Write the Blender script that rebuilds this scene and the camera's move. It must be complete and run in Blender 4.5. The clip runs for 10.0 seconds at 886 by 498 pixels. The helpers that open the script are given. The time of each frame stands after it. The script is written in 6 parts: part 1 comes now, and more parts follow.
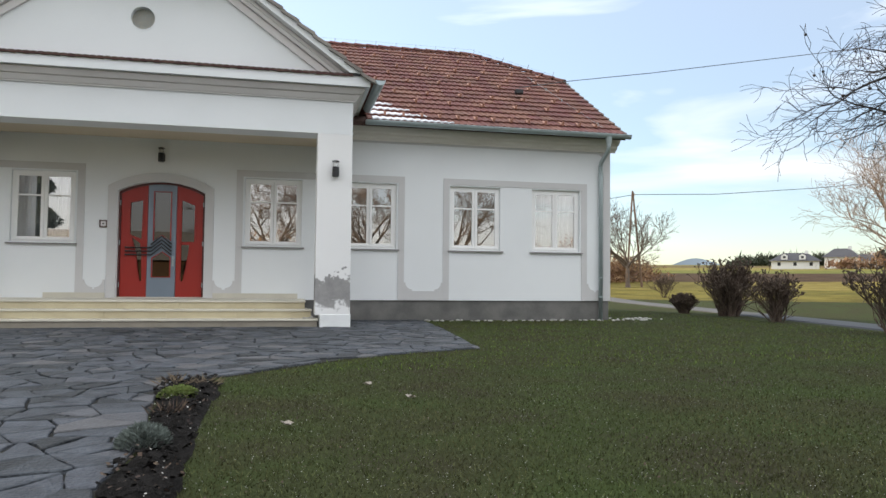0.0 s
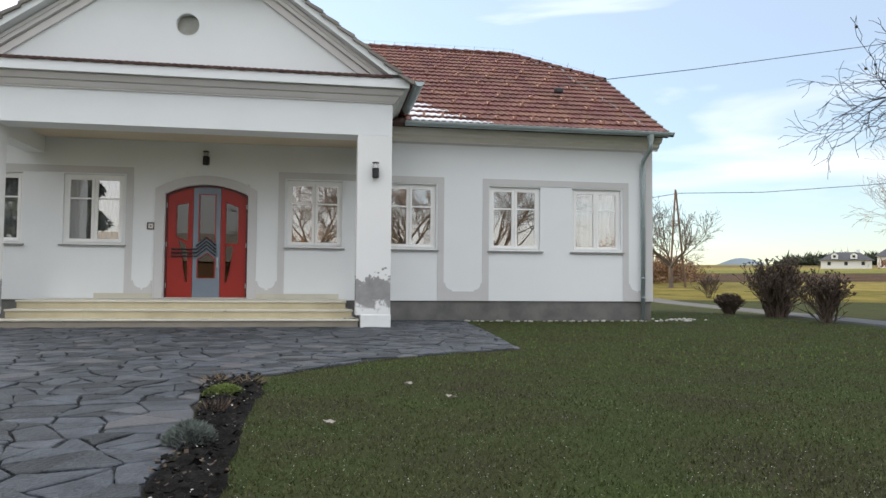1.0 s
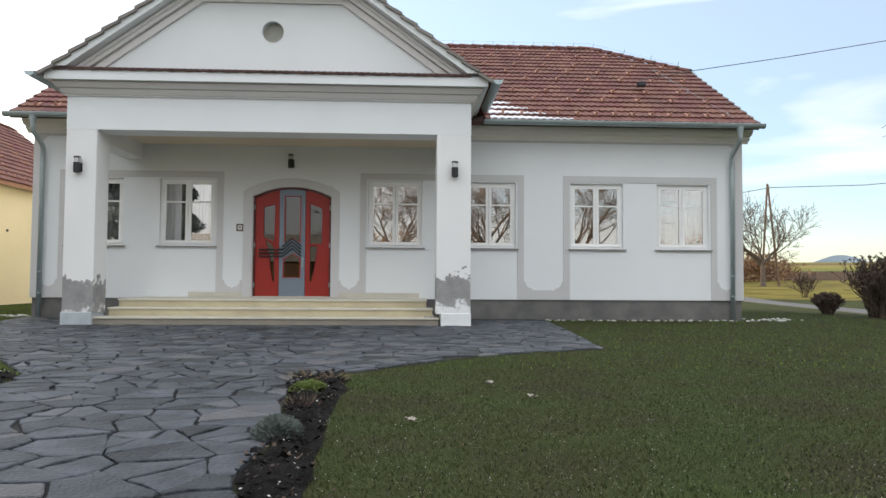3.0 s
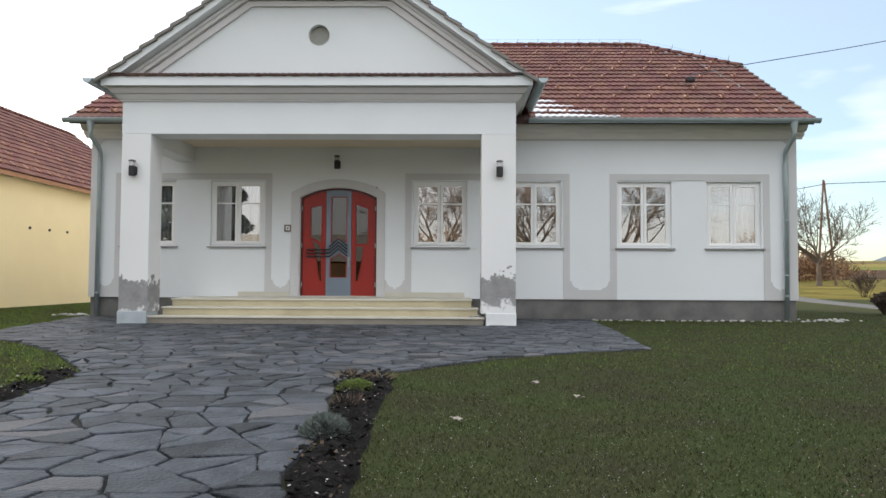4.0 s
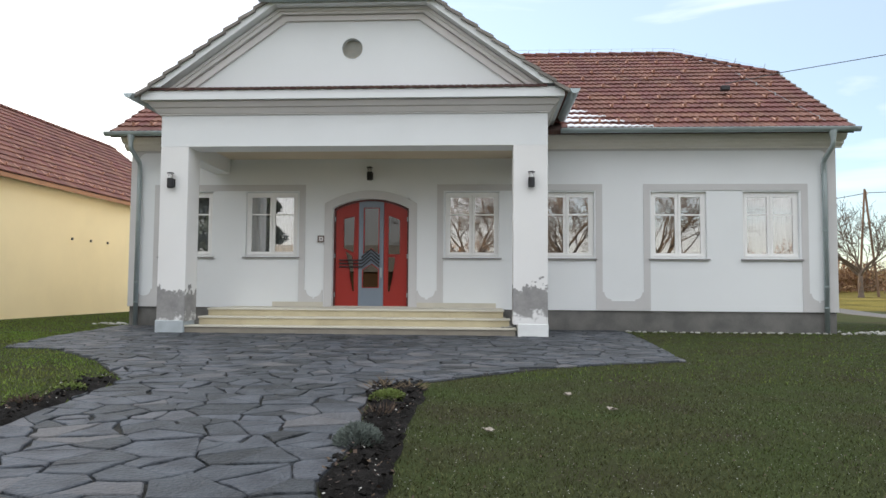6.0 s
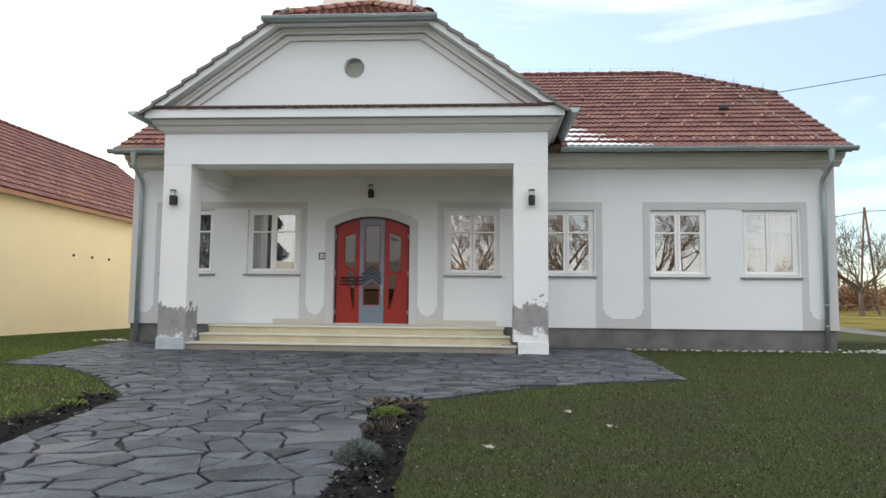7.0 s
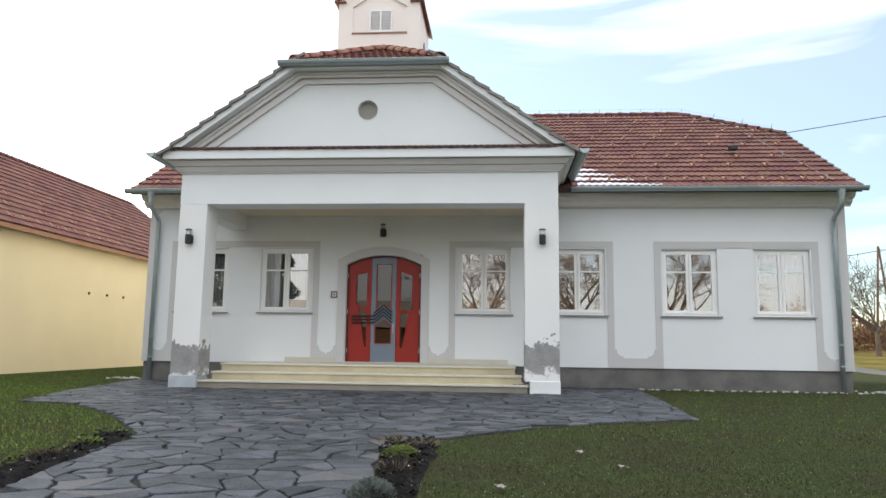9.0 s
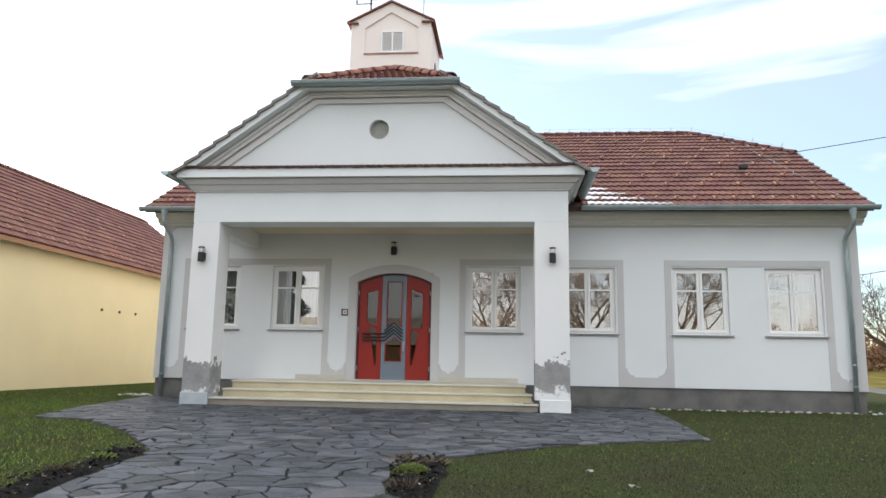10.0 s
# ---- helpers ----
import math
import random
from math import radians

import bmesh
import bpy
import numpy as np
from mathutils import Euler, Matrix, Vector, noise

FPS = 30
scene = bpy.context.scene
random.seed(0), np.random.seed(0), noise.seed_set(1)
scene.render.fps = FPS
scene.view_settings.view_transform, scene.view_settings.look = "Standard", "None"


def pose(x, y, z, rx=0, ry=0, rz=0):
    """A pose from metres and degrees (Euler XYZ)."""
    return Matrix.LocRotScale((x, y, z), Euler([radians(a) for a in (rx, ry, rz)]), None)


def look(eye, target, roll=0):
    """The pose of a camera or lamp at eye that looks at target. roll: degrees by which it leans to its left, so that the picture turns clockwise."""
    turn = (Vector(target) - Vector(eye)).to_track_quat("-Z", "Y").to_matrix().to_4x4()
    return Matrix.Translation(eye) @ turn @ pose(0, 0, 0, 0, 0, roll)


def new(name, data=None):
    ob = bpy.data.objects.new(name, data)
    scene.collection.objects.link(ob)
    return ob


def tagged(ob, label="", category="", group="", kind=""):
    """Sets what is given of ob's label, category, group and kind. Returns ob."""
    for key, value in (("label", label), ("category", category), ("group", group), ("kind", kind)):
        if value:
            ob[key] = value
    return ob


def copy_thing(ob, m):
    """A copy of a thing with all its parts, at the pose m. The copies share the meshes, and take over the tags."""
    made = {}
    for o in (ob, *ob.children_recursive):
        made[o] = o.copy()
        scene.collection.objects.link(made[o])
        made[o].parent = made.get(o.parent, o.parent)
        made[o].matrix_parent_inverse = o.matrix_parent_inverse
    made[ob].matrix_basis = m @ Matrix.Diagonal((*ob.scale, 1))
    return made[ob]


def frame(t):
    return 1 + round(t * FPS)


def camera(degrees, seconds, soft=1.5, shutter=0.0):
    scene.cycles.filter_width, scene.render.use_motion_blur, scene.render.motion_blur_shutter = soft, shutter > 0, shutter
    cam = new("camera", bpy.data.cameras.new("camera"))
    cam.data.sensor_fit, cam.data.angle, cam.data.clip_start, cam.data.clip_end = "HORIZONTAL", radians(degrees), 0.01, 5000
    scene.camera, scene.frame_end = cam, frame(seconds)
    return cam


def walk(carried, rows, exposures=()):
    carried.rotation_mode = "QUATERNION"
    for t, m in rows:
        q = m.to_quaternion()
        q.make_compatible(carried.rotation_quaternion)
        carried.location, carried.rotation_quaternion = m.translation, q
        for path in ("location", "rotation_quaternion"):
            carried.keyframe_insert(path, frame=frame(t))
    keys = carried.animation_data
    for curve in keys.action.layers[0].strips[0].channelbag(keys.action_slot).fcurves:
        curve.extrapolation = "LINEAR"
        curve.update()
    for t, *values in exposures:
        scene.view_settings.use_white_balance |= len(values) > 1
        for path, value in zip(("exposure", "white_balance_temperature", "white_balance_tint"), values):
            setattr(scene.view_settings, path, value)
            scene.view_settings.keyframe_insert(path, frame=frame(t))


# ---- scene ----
cam = camera(64.5, 10.0)
PATH = [
    (0.0, 0.002, -0.016, 0.905, 2.552, -0.568, -12.424),
    (0.5, 0.002, -0.010, 0.904, 2.561, -0.507, -10.980),
    (1.0, 0.001, -0.011, 0.902, 2.569, -0.486, -9.193),
    (1.5, 0.002, 0.000, 0.898, 2.541, -0.430, -7.523),
    (2.0, 0.001, 0.011, 0.897, 2.489, -0.434, -5.806),
    (2.5, 0.001, 0.008, 0.895, 2.471, -0.410, -4.349),
    (4.0, 0.003, 0.002, 0.898, 2.397, -0.284, 0.998),
    (4.5, 0.000, 0.000, 0.899, 2.302, -0.322, 2.515),
    (5.0, 0.001, -0.002, 0.902, 2.298, -0.327, 3.352),
    (5.5, 0.001, -0.011, 0.900, 2.633, -0.364, 3.561),
    (7.0, 0.001, -0.079, 0.905, 4.627, -0.550, 3.598),
    (7.5, 0.001, -0.106, 0.906, 5.332, -0.532, 3.900),
    (8.0, 0.004, -0.140, 0.912, 6.097, -0.570, 3.937),
    (8.5, 0.003, -0.163, 0.910, 6.886, -0.672, 4.227),
    (9.0, 0.003, -0.179, 0.907, 7.741, -0.734, 4.500),
    (9.5, 0.004, -0.207, 0.908, 8.445, -0.803, 4.860),
    (10.0, 0.000, -0.242, 0.909, 9.165, -1.006, 5.283),
]
walk(cam, [(t, pose(x, y, z, 90 + pitch, roll, yaw)) for t, x, y, z, pitch, roll, yaw in PATH],
     [(0.0, 0.66), (5.5, 0.70), (7.5, 0.74), (10.0, 0.77)])

# ---- light ----
SUN_AZ = radians(32)          # from +y (ahead) towards -x
SUN_EL = radians(12)
sun_dir = Vector((-math.sin(SUN_AZ) * math.cos(SUN_EL), math.cos(SUN_AZ) * math.cos(SUN_EL), math.sin(SUN_EL)))
world = bpy.data.worlds.new("winter_sky")
scene.world = world
world.use_nodes = True
wn, wl = world.node_tree.nodes, world.node_tree.links
wn.clear()
w_out = wn.new("ShaderNodeOutputWorld")
w_bg = wn.new("ShaderNodeBackground")
w_sky = wn.new("ShaderNodeTexSky")
w_sky.sky_type = "NISHITA"
w_sky.sun_disc = False
w_sky.sun_elevation = SUN_EL
w_sky.sun_rotation = -SUN_AZ
w_sky.altitude = 300
w_sky.air_density, w_sky.dust_density, w_sky.ozone_density = 1.0, 0.4, 2.6
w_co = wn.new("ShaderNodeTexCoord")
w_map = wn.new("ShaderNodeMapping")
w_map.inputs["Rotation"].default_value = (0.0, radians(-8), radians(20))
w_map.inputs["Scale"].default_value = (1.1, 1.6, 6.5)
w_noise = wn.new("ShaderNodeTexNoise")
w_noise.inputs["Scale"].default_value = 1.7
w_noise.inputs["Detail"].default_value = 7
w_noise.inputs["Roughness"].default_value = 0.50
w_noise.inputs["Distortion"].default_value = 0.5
# thin streaks ahead; bright cloud added out of view overhead and behind, brightening the front
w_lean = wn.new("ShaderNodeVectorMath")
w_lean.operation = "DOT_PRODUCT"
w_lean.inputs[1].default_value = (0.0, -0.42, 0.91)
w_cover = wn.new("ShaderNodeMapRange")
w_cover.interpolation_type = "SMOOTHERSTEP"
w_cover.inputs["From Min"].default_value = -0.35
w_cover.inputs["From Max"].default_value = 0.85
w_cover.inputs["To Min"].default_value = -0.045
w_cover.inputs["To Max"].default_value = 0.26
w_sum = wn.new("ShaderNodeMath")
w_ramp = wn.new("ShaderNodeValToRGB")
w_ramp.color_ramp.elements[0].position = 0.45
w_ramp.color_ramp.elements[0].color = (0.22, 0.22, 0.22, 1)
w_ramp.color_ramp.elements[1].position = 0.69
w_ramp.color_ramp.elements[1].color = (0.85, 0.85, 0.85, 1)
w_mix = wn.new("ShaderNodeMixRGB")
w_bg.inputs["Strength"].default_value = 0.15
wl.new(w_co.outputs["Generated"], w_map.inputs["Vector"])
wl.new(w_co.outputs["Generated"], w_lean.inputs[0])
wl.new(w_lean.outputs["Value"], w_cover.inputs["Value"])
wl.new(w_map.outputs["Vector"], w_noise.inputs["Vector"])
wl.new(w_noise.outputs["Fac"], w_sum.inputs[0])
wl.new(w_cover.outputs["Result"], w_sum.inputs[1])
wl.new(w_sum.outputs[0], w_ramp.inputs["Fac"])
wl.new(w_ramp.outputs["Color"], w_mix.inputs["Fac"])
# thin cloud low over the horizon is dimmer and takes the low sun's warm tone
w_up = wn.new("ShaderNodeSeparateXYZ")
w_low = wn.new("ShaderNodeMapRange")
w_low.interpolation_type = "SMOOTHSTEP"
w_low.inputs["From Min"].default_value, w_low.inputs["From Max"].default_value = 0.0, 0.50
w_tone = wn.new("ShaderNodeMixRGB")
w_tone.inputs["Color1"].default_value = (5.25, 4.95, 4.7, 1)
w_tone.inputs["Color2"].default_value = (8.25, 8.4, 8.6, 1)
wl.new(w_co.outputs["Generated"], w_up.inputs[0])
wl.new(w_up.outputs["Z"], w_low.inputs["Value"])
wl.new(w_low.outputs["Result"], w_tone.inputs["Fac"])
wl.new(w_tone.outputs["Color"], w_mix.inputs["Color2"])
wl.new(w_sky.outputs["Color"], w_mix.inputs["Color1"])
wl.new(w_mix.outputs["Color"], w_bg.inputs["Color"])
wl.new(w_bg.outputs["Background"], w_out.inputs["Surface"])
sun = new("sun", bpy.data.lights.new("sun", "SUN"))
sun.data.energy, sun.data.angle, sun.data.color = 5.0, radians(0.6), (1.0, 0.80, 0.56)
sun.matrix_world = look(sun_dir * 50, (0, 0, 0))

# ---- materials ----


def material(name, color, rough=0.8, vary=0.12, scale=3.0, fine=60.0, bump=0.15, metal=0.0, second=None, spec=0.5, per_object=0.0, island=0.0, detail=6.0, odd=None):
    """A surface with broad stains, fine grain and relief; second: the colour of the stains."""
    m = bpy.data.materials.new(name)
    m.use_nodes = True
    n, l = m.node_tree.nodes, m.node_tree.links
    b = n["Principled BSDF"]
    b.inputs["Roughness"].default_value = rough
    b.inputs["Metallic"].default_value = metal
    b.inputs["Specular IOR Level"].default_value = spec
    co = n.new("ShaderNodeNewGeometry")
    big = n.new("ShaderNodeTexNoise")
    big.inputs["Scale"].default_value = scale
    big.inputs["Detail"].default_value = detail
    small = n.new("ShaderNodeTexNoise")
    small.inputs["Scale"].default_value = fine
    small.inputs["Detail"].default_value = 3
    l.new(co.outputs["Position"], big.inputs["Vector"])
    l.new(co.outputs["Position"], small.inputs["Vector"])
    ramp = n.new("ShaderNodeValToRGB")
    ramp.color_ramp.elements[0].position, ramp.color_ramp.elements[1].position = 0.35, 0.65
    lo = second or tuple(c * (1 - vary) for c in color)
    ramp.color_ramp.elements[0].color = (*lo, 1)
    ramp.color_ramp.elements[1].color = (*color, 1)
    l.new(big.outputs["Fac"], ramp.inputs["Fac"])
    hsv = n.new("ShaderNodeHueSaturation")
    l.new(ramp.outputs["Color"], hsv.inputs["Color"])
    total = n.new("ShaderNodeMath")
    total.operation = "MULTIPLY_ADD"
    l.new(small.outputs["Fac"], total.inputs[0])
    total.inputs[1].default_value = vary * 1.6
    total.inputs[2].default_value = 1 - vary * 0.8
    last = total.outputs[0]
    if per_object or island:
        if per_object:
            info = n.new("ShaderNodeObjectInfo")
            rnd = info.outputs["Random"]
        else:
            rnd = co.outputs["Random Per Island"]
        add = n.new("ShaderNodeMath")
        add.operation = "MULTIPLY_ADD"
        l.new(rnd, add.inputs[0])
        add.inputs[1].default_value = 2 * (per_object or island)
        add.inputs[2].default_value = -(per_object or island)
        s = n.new("ShaderNodeMath")
        l.new(last, s.inputs[0])
        l.new(add.outputs[0], s.inputs[1])
        last = s.outputs[0]
        shift = n.new("ShaderNodeMath")
        shift.operation = "MULTIPLY_ADD"
        l.new(rnd, shift.inputs[0])
        shift.inputs[1].default_value = 0.03
        shift.inputs[2].default_value = 0.485
        l.new(shift.outputs[0], hsv.inputs["Hue"])
        if odd:
            # some pieces are of another colour
            pick = n.new("ShaderNodeMapRange")
            pick.inputs["From Min"].default_value, pick.inputs["From Max"].default_value = 0.80, 1.1
            mixed = n.new("ShaderNodeMixRGB")
            mixed.inputs["Color2"].default_value = (*odd, 1)
            l.new(rnd, pick.inputs["Value"])
            l.new(pick.outputs["Result"], mixed.inputs["Fac"])
            l.new(ramp.outputs["Color"], mixed.inputs["Color1"])
            l.new(mixed.outputs["Color"], hsv.inputs["Color"])
    l.new(last, hsv.inputs["Value"])
    l.new(hsv.outputs["Color"], b.inputs["Base Color"])
    if bump:
        bp = n.new("ShaderNodeBump")
        bp.inputs["Strength"].default_value = bump
        bp.inputs["Distance"].default_value = 0.02
        l.new(small.outputs["Fac"], bp.inputs["Height"])
        l.new(bp.outputs["Normal"], b.inputs["Normal"])
    return m


def glass_material(name, gloss, tint=(1, 1, 1)):
    m = bpy.data.materials.new(name)
    m.use_nodes = True
    n, l = m.node_tree.nodes, m.node_tree.links
    n.remove(n["Principled BSDF"])
    t, g, x = n.new("ShaderNodeBsdfTransparent"), n.new("ShaderNodeBsdfGlossy"), n.new("ShaderNodeMixShader")
    t.inputs["Color"].default_value = (*tint, 1)
    g.inputs["Roughness"].default_value = 0.0
    x.inputs["Fac"].default_value = gloss
    co, no, bp = n.new("ShaderNodeNewGeometry"), n.new("ShaderNodeTexNoise"), n.new("ShaderNodeBump")
    no.inputs["Scale"].default_value = 2.2
    bp.inputs["Strength"].default_value = 0.005
    bp.inputs["Distance"].default_value = 0.02
    l.new(co.outputs["Position"], no.inputs["Vector"])
    l.new(no.outputs["Fac"], bp.inputs["Height"])
    l.new(bp.outputs["Normal"], g.inputs["Normal"])
    l.new(t.outputs[0], x.inputs[1])
    l.new(g.outputs[0], x.inputs[2])
    l.new(x.outputs[0], n["Material Output"].inputs["Surface"])
    return m


M_WALL = material("white_render", (0.81, 0.835, 0.85), 0.9, 0.035, 0.7, 130, 0.12)
M_TRIM = material("grey_trim_render", (0.61, 0.605, 0.605), 0.9, 0.04, 1.2, 120, 0.12)
M_EAVE = material("cream_eaves_render", (0.85, 0.825, 0.78), 0.9, 0.05, 1.5, 90, 0.1)
M_RAKE = material("pale_raking_render", (0.79, 0.775, 0.77), 0.9, 0.05, 1.5, 90, 0.1)
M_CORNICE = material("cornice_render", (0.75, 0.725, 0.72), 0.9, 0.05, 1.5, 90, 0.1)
M_PLINTH = material("grey_plinth_render", (0.185, 0.18, 0.17), 0.9, 0.28, 2.4, 70, 0.4, second=(0.12, 0.12, 0.115))
M_TILE = material("red_roof_tile", (0.195, 0.078, 0.061), 0.75, 0.30, 1.3, 45, 0.25, per_object=0.14)
M_TILE_J = material("red_roof_tile_joined", (0.195, 0.078, 0.061), 0.75, 0.30, 1.3, 45, 0.25, island=0.14)
M_TILE_OR = material("orange_ridge_tile", (0.30, 0.135, 0.095), 0.8, 0.2, 2.0, 45, 0.25, per_object=0.12)
M_LEDGE = material("dark_red_ledge_tile", (0.085, 0.040, 0.034), 0.85, 0.3, 5.0, 45, 0.3, per_object=0.2)
M_TILE_DK = material("weathered_verge_tile", (0.27, 0.25, 0.225), 0.85, 0.25, 3.0, 45, 0.3, per_object=0.12)
M_DECK = material("roof_boarding", (0.10, 0.06, 0.05), 0.9)
M_ZINC = material("weathered_zinc", (0.42, 0.49, 0.51), 0.42, 0.12, 3.0, 40, 0.05, metal=0.45)
M_SNOW = material("snow", (0.86, 0.88, 0.92), 0.7, 0.03, 8, 60, 0.3)
M_STEP = material("cream_step_stone", (0.55, 0.49, 0.33), 0.75, 0.16, 2.2, 60, 0.15, second=(0.45, 0.39, 0.26))
M_STEP_TOP = material("pale_step_tread", (0.62, 0.59, 0.50), 0.7, 0.1, 2.0, 50, 0.1)
M_STEP_GREY = material("grey_step_riser", (0.30, 0.27, 0.22), 0.85, 0.2, 2.5, 60, 0.2)
M_SLATE = material("slate_paving", (0.067, 0.077, 0.091), 0.55, 0.30, 4.5, 38, 1.0, second=(0.034, 0.039, 0.047), spec=0.35, odd=(0.076, 0.072, 0.071), per_object=0.55)
M_SLATE_J = material("slate_paving_joined", (0.067, 0.077, 0.091), 0.55, 0.30, 4.5, 38, 1.0, second=(0.034, 0.039, 0.047), spec=0.35, odd=(0.076, 0.072, 0.071), island=0.55)
M_JOINT = material("dark_joint_grit", (0.016, 0.016, 0.013), 0.95, 0.3, 3.0, 50, 0.6)
M_SOIL = material("dark_bark_soil", (0.023, 0.021, 0.020), 0.95, 0.4, 6.0, 90, 1.0, second=(0.010, 0.009, 0.008), spec=0.1)
M_BRIGHT_BLADE = material("bright_green_grass_blade", (0.125, 0.205, 0.034), 0.95, 0.35, 1.2, 40, 0, second=(0.140, 0.165, 0.040), spec=0.05, island=0.6)
M_BLADE = material("grass_blade", (0.072, 0.094, 0.033), 0.95, 0.5, 0.8, 40, 0, second=(0.080, 0.075, 0.038), spec=0.05, island=0.75)
# dark blue tone: the shade over the lane is put into the asphalt
M_ROAD = material("shade_tinted_asphalt", (0.062, 0.068, 0.078), 0.9, 0.12, 1.0, 60, 0.2)
M_FRAME = material("white_window_frame", (0.88, 0.88, 0.87), 0.4, 0.02, 4, 40, 0.02)
M_SILL = material("grey_metal_sill", (0.26, 0.25, 0.25), 0.5, 0.1, 4, 40, 0.05)
M_RED = material("red_door_paint", (0.34, 0.030, 0.022), 0.36, 0.06, 2.5, 30, 0.03, spec=0.3)
M_DOORGREY = material("grey_blue_door_paint", (0.19, 0.235, 0.29), 0.38, 0.05, 3.0, 30, 0.03)
M_DARK = material("dark_metal", (0.03, 0.03, 0.033), 0.45, 0.1, 6, 50, 0.03, metal=0.4)
M_CURTAIN = material("grey_curtain", (0.44, 0.47, 0.48), 0.9, 0.08, 6, 90, 0.1)
M_PALECURTAIN = material("pale_curtain", (0.33, 0.35, 0.35), 0.9, 0.05, 6, 90, 0.1)
M_ROOM = material("dim_room_grey", (0.30, 0.29, 0.27), 0.9, 0.05)
M_YELLOW = material("pale_yellow_render", (0.87, 0.74, 0.46), 0.9, 0.05, 0.8, 80, 0.15)
M_BARK = material("grey_brown_bark", (0.15, 0.115, 0.09), 0.9, 0.3, 6, 40, 0.4)
# lighter copy of the bark, with low sunlight put into the colour
M_PALEBARK = material("sun_tinted_bark", (0.34, 0.26, 0.20), 0.9, 0.2, 6, 40, 0.3)
M_GUARD = material("orange_snow_guard", (0.46, 0.25, 0.18), 0.7, 0.15, 6, 40, 0.1)
M_DARKBARK = material("dark_bark", (0.030, 0.025, 0.022), 0.9, 0.3, 6, 40, 0.4)
M_SHRUB = material("brown_shrub_twig", (0.105, 0.074, 0.056), 0.9, 0.3, 6, 40, 0.2, island=0.3)
M_DRY = material("dry_brown_foliage", (0.27, 0.155, 0.085), 0.9, 0.3, 2, 10, 0, island=0.35)
M_STONE = material("white_pebble", (0.46, 0.45, 0.42), 0.85, 0.2, 9, 60, 0.2, per_object=0.2)
# creamier than the grey ceiling: warm bounced light is put into this colour
M_CREAM = material("warm_bounce_soffit", (0.68, 0.59, 0.46), 0.9, 0.05, 1.2, 100, 0.1)
M_WHITE = material("white_block_paint", (0.78, 0.80, 0.80), 0.8, 0.06, 5, 70, 0.15)
M_FOOT = material("grey_blue_foot_paint", (0.47, 0.52, 0.55), 0.85, 0.15, 6, 70, 0.2)
M_GLASS = glass_material("window_glass", 0.36)
M_DOORGLASS = glass_material("dark_door_glass", 0.10, (0.22, 0.19, 0.16))
M_LAMPGLASS = glass_material("lamp_glass", 0.25, (0.85, 0.85, 0.85))


def patched_render():
    """White render, with a grey mortar patch of ragged outline near the foot of a pillar."""
    m = material("patched_pillar_render", (0.83, 0.83, 0.825), 0.9, 0.035, 0.7, 130, 0.12)
    n, l = m.node_tree.nodes, m.node_tree.links
    b = n["Principled BSDF"]
    src = b.inputs["Base Color"].links[0].from_socket
    geo = n.new("ShaderNodeNewGeometry")
    sep = n.new("ShaderNodeSeparateXYZ")
    l.new(geo.outputs["Position"], sep.inputs[0])
    rag = n.new("ShaderNodeTexNoise")
    rag.inputs["Scale"].default_value = 6.5
    rag.inputs["Detail"].default_value = 11
    rag.inputs["Roughness"].default_value = 0.62
    l.new(geo.outputs["Position"], rag.inputs["Vector"])

    def math_node(op, a, v):
        k = n.new("ShaderNodeMath")
        k.operation = op
        l.new(a, k.inputs[0])
        if isinstance(v, (int, float)):
            k.inputs[1].default_value = v
        else:
            l.new(v, k.inputs[1])
        return k.outputs[0]
    wob = math_node("MULTIPLY_ADD", rag.outputs["Fac"], 0.9)
    wob.node.inputs[2].default_value = -0.45
    z = math_node("ADD", sep.outputs["Z"], wob)
    right = math_node("GREATER_THAN", sep.outputs["X"], -2.0)
    top = math_node("MULTIPLY_ADD", right, 0.12)
    top.node.inputs[2].default_value = 0.86
    lo = math_node("MULTIPLY_ADD", right, 0.12)
    lo.node.inputs[2].default_value = 0.20
    def ease(a, soft):
        k = n.new("ShaderNodeMapRange")
        k.interpolation_type = "SMOOTHSTEP"
        k.inputs["From Min"].default_value, k.inputs["From Max"].default_value = 0.0, soft
        l.new(a, k.inputs["Value"])
        return k.outputs["Result"]
    inside = math_node("MULTIPLY", ease(math_node("SUBTRACT", top, z), 0.05), ease(math_node("SUBTRACT", z, lo), 0.16))
    mix = n.new("ShaderNodeMixRGB")
    grey = n.new("ShaderNodeMixRGB")
    grey.inputs["Color1"].default_value = (0.16, 0.16, 0.165, 1)
    grey.inputs["Color2"].default_value = (0.44, 0.43, 0.42, 1)
    l.new(rag.outputs["Fac"], grey.inputs["Fac"])
    l.new(inside, mix.inputs["Fac"])
    l.new(src, mix.inputs["Color1"])
    l.new(grey.outputs["Color"], mix.inputs["Color2"])
    l.new(mix.outputs["Color"], b.inputs["Base Color"])
    return m


M_PATCH = patched_render()

# ---- building helpers ----


def mesh_from(name, verts, faces, mat, smooth=False):
    me = bpy.data.meshes.new(name)
    me.from_pydata([tuple(v) for v in verts], [], faces)
    me.materials.append(mat)
    if smooth:
        me.polygons.foreach_set("use_smooth", [True] * len(me.polygons))
    me.update()
    return me


def thing(name, label, category, at=(0, 0, 0), group="", kind=""):
    ob = new(name)
    ob.location = at
    ob.empty_display_size = 0.1
    return tagged(ob, label, category, group, kind)


